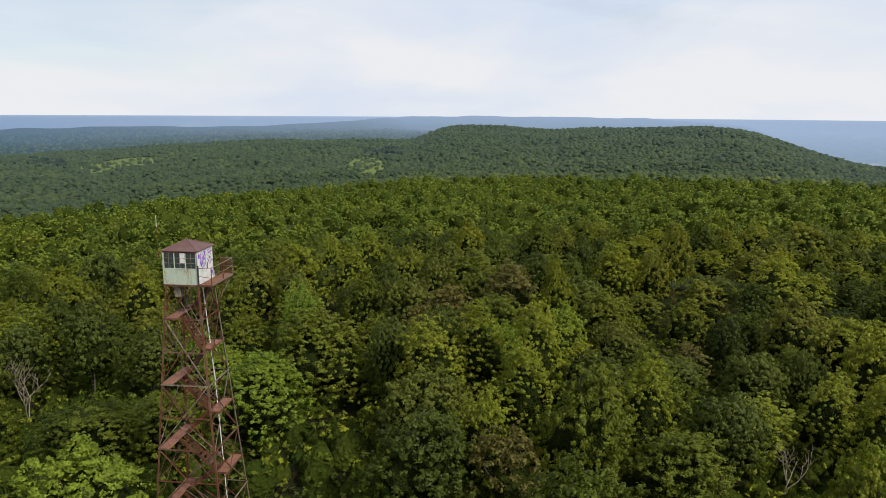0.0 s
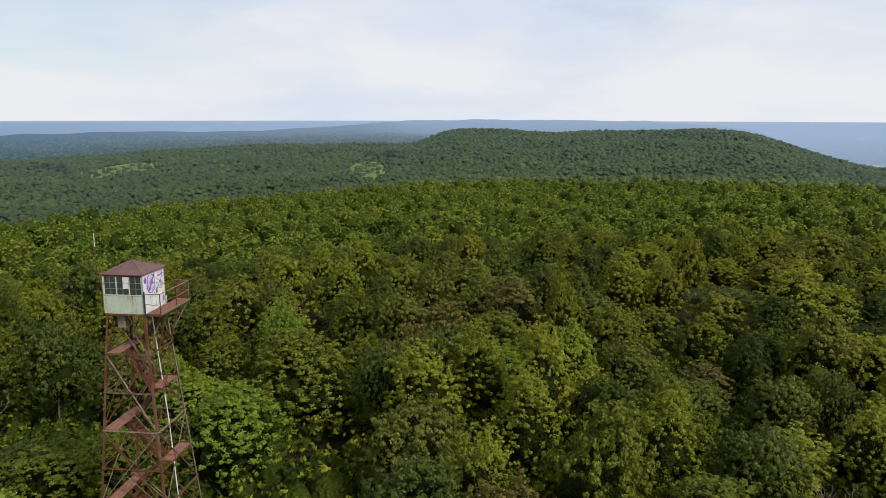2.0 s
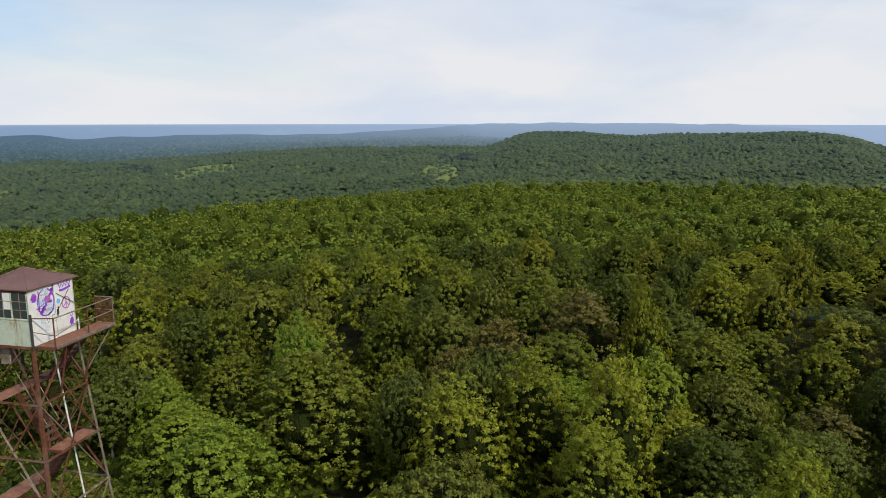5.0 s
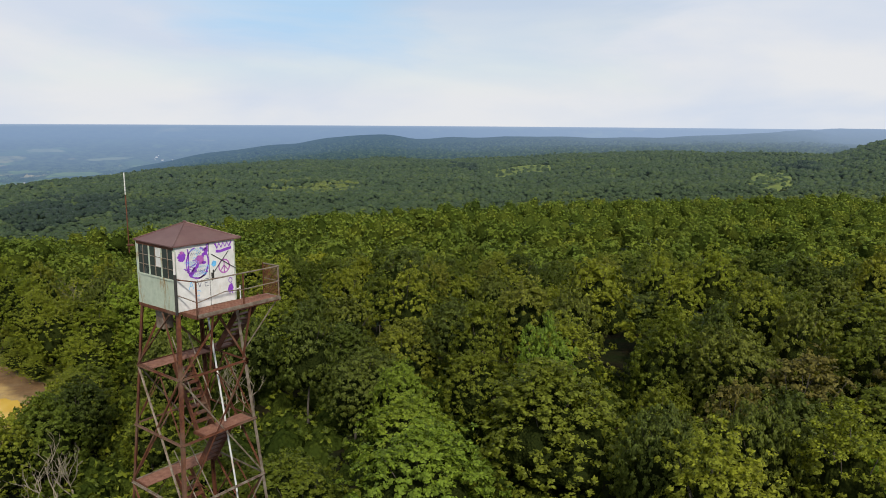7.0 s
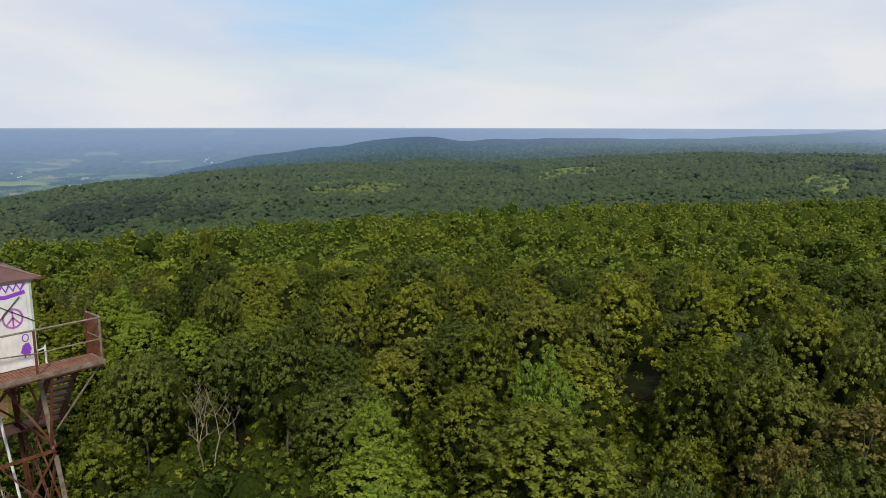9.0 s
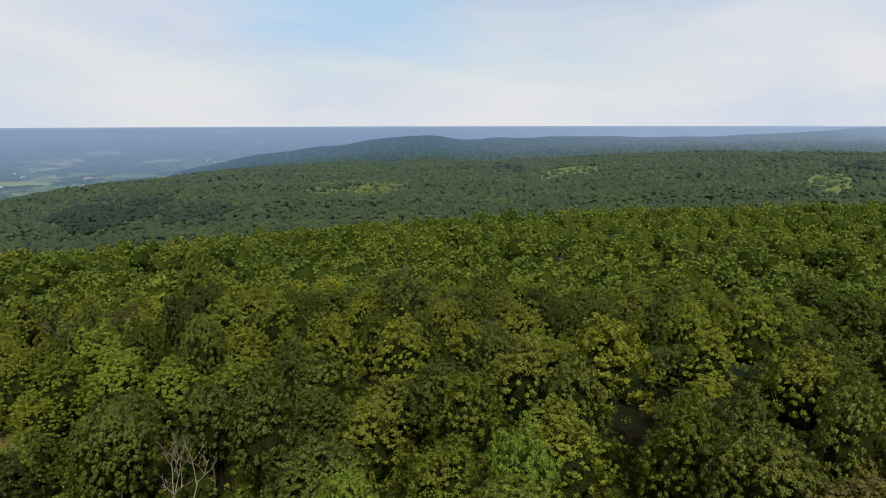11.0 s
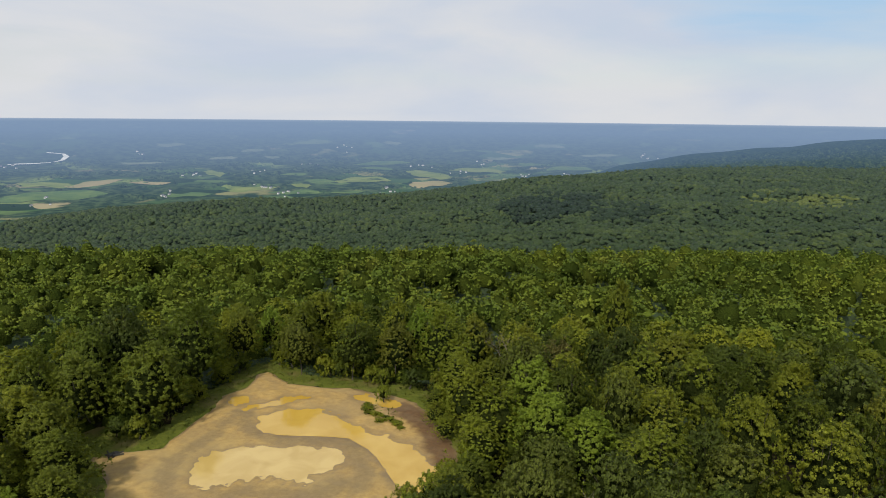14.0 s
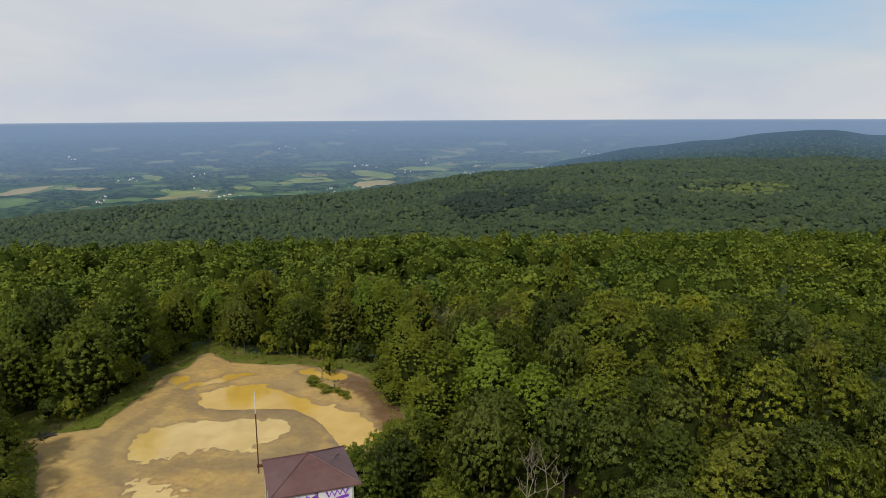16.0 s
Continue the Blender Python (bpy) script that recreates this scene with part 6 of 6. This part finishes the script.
# ---- the valley's woods and houses ----
def valley():
    rng = np.random.default_rng(21)
    s = scatter(rng, 2750, 3900, 26.0, 0.6, -45, 112)
    lump = waves(s[:, 0], s[:, 1], 420, 1.0) + 0.7 * waves(s[:, 0], s[:, 1], 140, 2.0)
    s = s[lump > 0.2]
    b, r = np.degrees(np.arctan2(s[:, 1] - HUB[1], s[:, 0] - HUB[0])), np.hypot(s[:, 0] - HUB[0], s[:, 1] - HUB[1])
    s = s[(b > 62) | (r > 3560)]
    for b0, b1, r0, r1, _ in FIELDS:
        b, r = np.degrees(np.arctan2(s[:, 1] - HUB[1], s[:, 0] - HUB[0])), np.hypot(s[:, 0] - HUB[0], s[:, 1] - HUB[1])
        s = s[~((b > b0) & (b < b1) & (r > r0 - 25) & (r < r1))]
    s[:, 2] += 4
    s[:, 3] *= rng.uniform(0.7, 1.2, len(s))
    dome_wood("valley_woods", s, rng.random(len(s)), VALLEY, "hazy patches of woodland between far fields", 22)
    bm = bmesh.new()
    add_box(bm, (-6, -4, -1), (6, 4, 5))
    walls = bpy.data.meshes.new("house_walls")
    bm.to_mesh(walls)
    bm.free()
    walls.materials.append(HOUSE)
    bm = bmesh.new()
    v = [bm.verts.new(p) for p in ((-6.6, -4.6, 5), (6.6, -4.6, 5), (6.6, 4.6, 5), (-6.6, 4.6, 5), (-6.6, 0, 8.4), (6.6, 0, 8.4))]
    for f in ((0, 1, 5, 4), (2, 3, 4, 5), (0, 4, 3), (1, 2, 5), (0, 3, 2, 1)):
        bm.faces.new([v[k] for k in f])
    top = bpy.data.meshes.new("house_roof")
    bm.to_mesh(top)
    bm.free()
    top.materials.append(SLATE)
    for b0, r0 in VILLAGES:
        for _ in range(int(rng.integers(3, 7))):
            b, r = radians(b0 + rng.normal() * 0.45), r0 + rng.normal() * 45
            x, y = HUB[0] + r * math.cos(b), HUB[1] + r * math.sin(b)
            house = tagged(new("house"), "tiny white farmhouse far off in the valley", "house", "valley houses")
            house.matrix_basis = pose(x, y, float(ground(x, y)) + 1.0, 0, 0, rng.uniform(0, 180)) @ Matrix.Diagonal((*([rng.uniform(0.5, 1.0)] * 3), 1))
            new("wall", walls).parent = house
            new("roof", top).parent = house


# Farm fields: bearing from and to, distance from and to, crop.
FIELDS = [(100.45, 106.96, 2760, 3046, "g"), (102.39, 105.63, 3082, 3294, "y"), (99.25, 102.74, 3083, 3279, "t"), (95.74, 98.48, 3099, 3227, "t"),
          (92.73, 95.98, 2752, 2896, "g"), (88.05, 91.46, 2860, 3012, "y"), (84.54, 88.49, 2743, 2893, "g"), (91.84, 93.28, 3308, 3540, "y"), (79.15, 83.2, 3037, 3273, "y"),
          (85.33, 86.74, 2917, 3101, "y"), (82.31, 85.64, 3013, 3185, "g"), (81.18, 83.87, 2750, 2850, "g"), (74.16, 77.57, 3182, 3510, "y"), (74.14, 77.33, 2930, 3182, "t"),
          (77.58, 81.85, 3653, 3845, "g"), (90.95, 93.01, 3864, 3952, "p"), (94.51, 96.57, 4159, 4247, "p"), (88.82, 90.51, 4040, 4116, "p"), (87.55, 88.83, 3896, 3968, "p"),
          (78.17, 79.6, 4202, 4294, "p"), (69.87, 74.17, 3386, 3614, "y"), (69.46, 71.26, 3887, 3975, "p"), (67.21, 68.77, 3703, 3839, "g"), (63.01, 66.53, 3531, 3739, "g")]
FIELDS += [(65.28, 67.48, 4167, 4259, "p"), (60.93, 63.94, 4003, 4079, "p"), (96.25, 99.14, 3763, 3843, "p"), (78.7, 81.4, 3485, 3621, "g"), (85.63, 87.59, 3293, 3409, "g")]
VILLAGES = [(104.25, 2800), (97.2, 4023), (94.1, 3376), (89.65, 3424), (85.6, 3597), (89.2, 2984), (87.2, 2760), (79.1, 2814), (96, 2859), (82.4, 4137), (106.4, 3778),
            (72.15, 3770), (68.3, 3359), (65, 3391), (58.8, 4068), (76.4, 3614), (73.3, 3418)]
RIVER = [(106.2, 3815), (104.88, 3830), (103.67, 3842), (102.88, 3899), (102.58, 3979), (102.75, 4031), (103.79, 4062)]


def farmland():
    rng = np.random.default_rng(31)
    crops = {"g": (CROP_GREEN, "hazy green pasture"), "y": (CROP_YELLOW, "hazy yellow-green hay field"), "t": (CROP_TAN, "hazy tan stubble field"), "p": (CROP_PALE, "pale far-off field")}
    for b0, b1, r0, r1, crop in FIELDS:
        u, v = np.meshgrid(np.linspace(0, 1, 15), np.linspace(0, 1, 9), indexing="ij")
        skew, w = rng.uniform(-0.5, 0.5), rng.random() * 6
        bow = 0.16 * np.sin(u * 4.2 + w) + 0.07 * np.sin(u * 11 + 2 * w)
        pinch = np.clip(np.minimum(u + 0.10, 1.06 - u * rng.uniform(0.75, 1.0)) / 0.35, 0.15, 1)
        b = np.radians(b0 + (b1 - b0) * (u + 0.06 * np.sin(v * 5 + w)))
        r = (r0 + r1) / 2 + 0.7 * (r1 - r0) * ((v - 0.5) * pinch + bow + skew * (u - 0.5) * 0.8)
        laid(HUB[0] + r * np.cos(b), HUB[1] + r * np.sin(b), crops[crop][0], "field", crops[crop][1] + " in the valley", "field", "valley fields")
    t = np.linspace(0, len(RIVER) - 1, 40)
    b = np.radians(np.interp(t, range(len(RIVER)), [p[0] for p in RIVER]))
    r = np.interp(t, range(len(RIVER)), [p[1] for p in RIVER])
    x, y = HUB[0] + r * np.cos(b), HUB[1] + r * np.sin(b)
    gx, gy = np.gradient(x), np.gradient(y)
    n = np.hypot(gx, gy)
    wide = 9 + 4 * np.sin(t * 2.0)
    laid(np.stack([x - gy / n * wide, x + gy / n * wide], 1), np.stack([y + gx / n * wide, y - gx / n * wide], 1), RIVER_PALE, "river",
         "pale bend of a far river in the valley", "river", lift=4.0)


valley()

farmland()
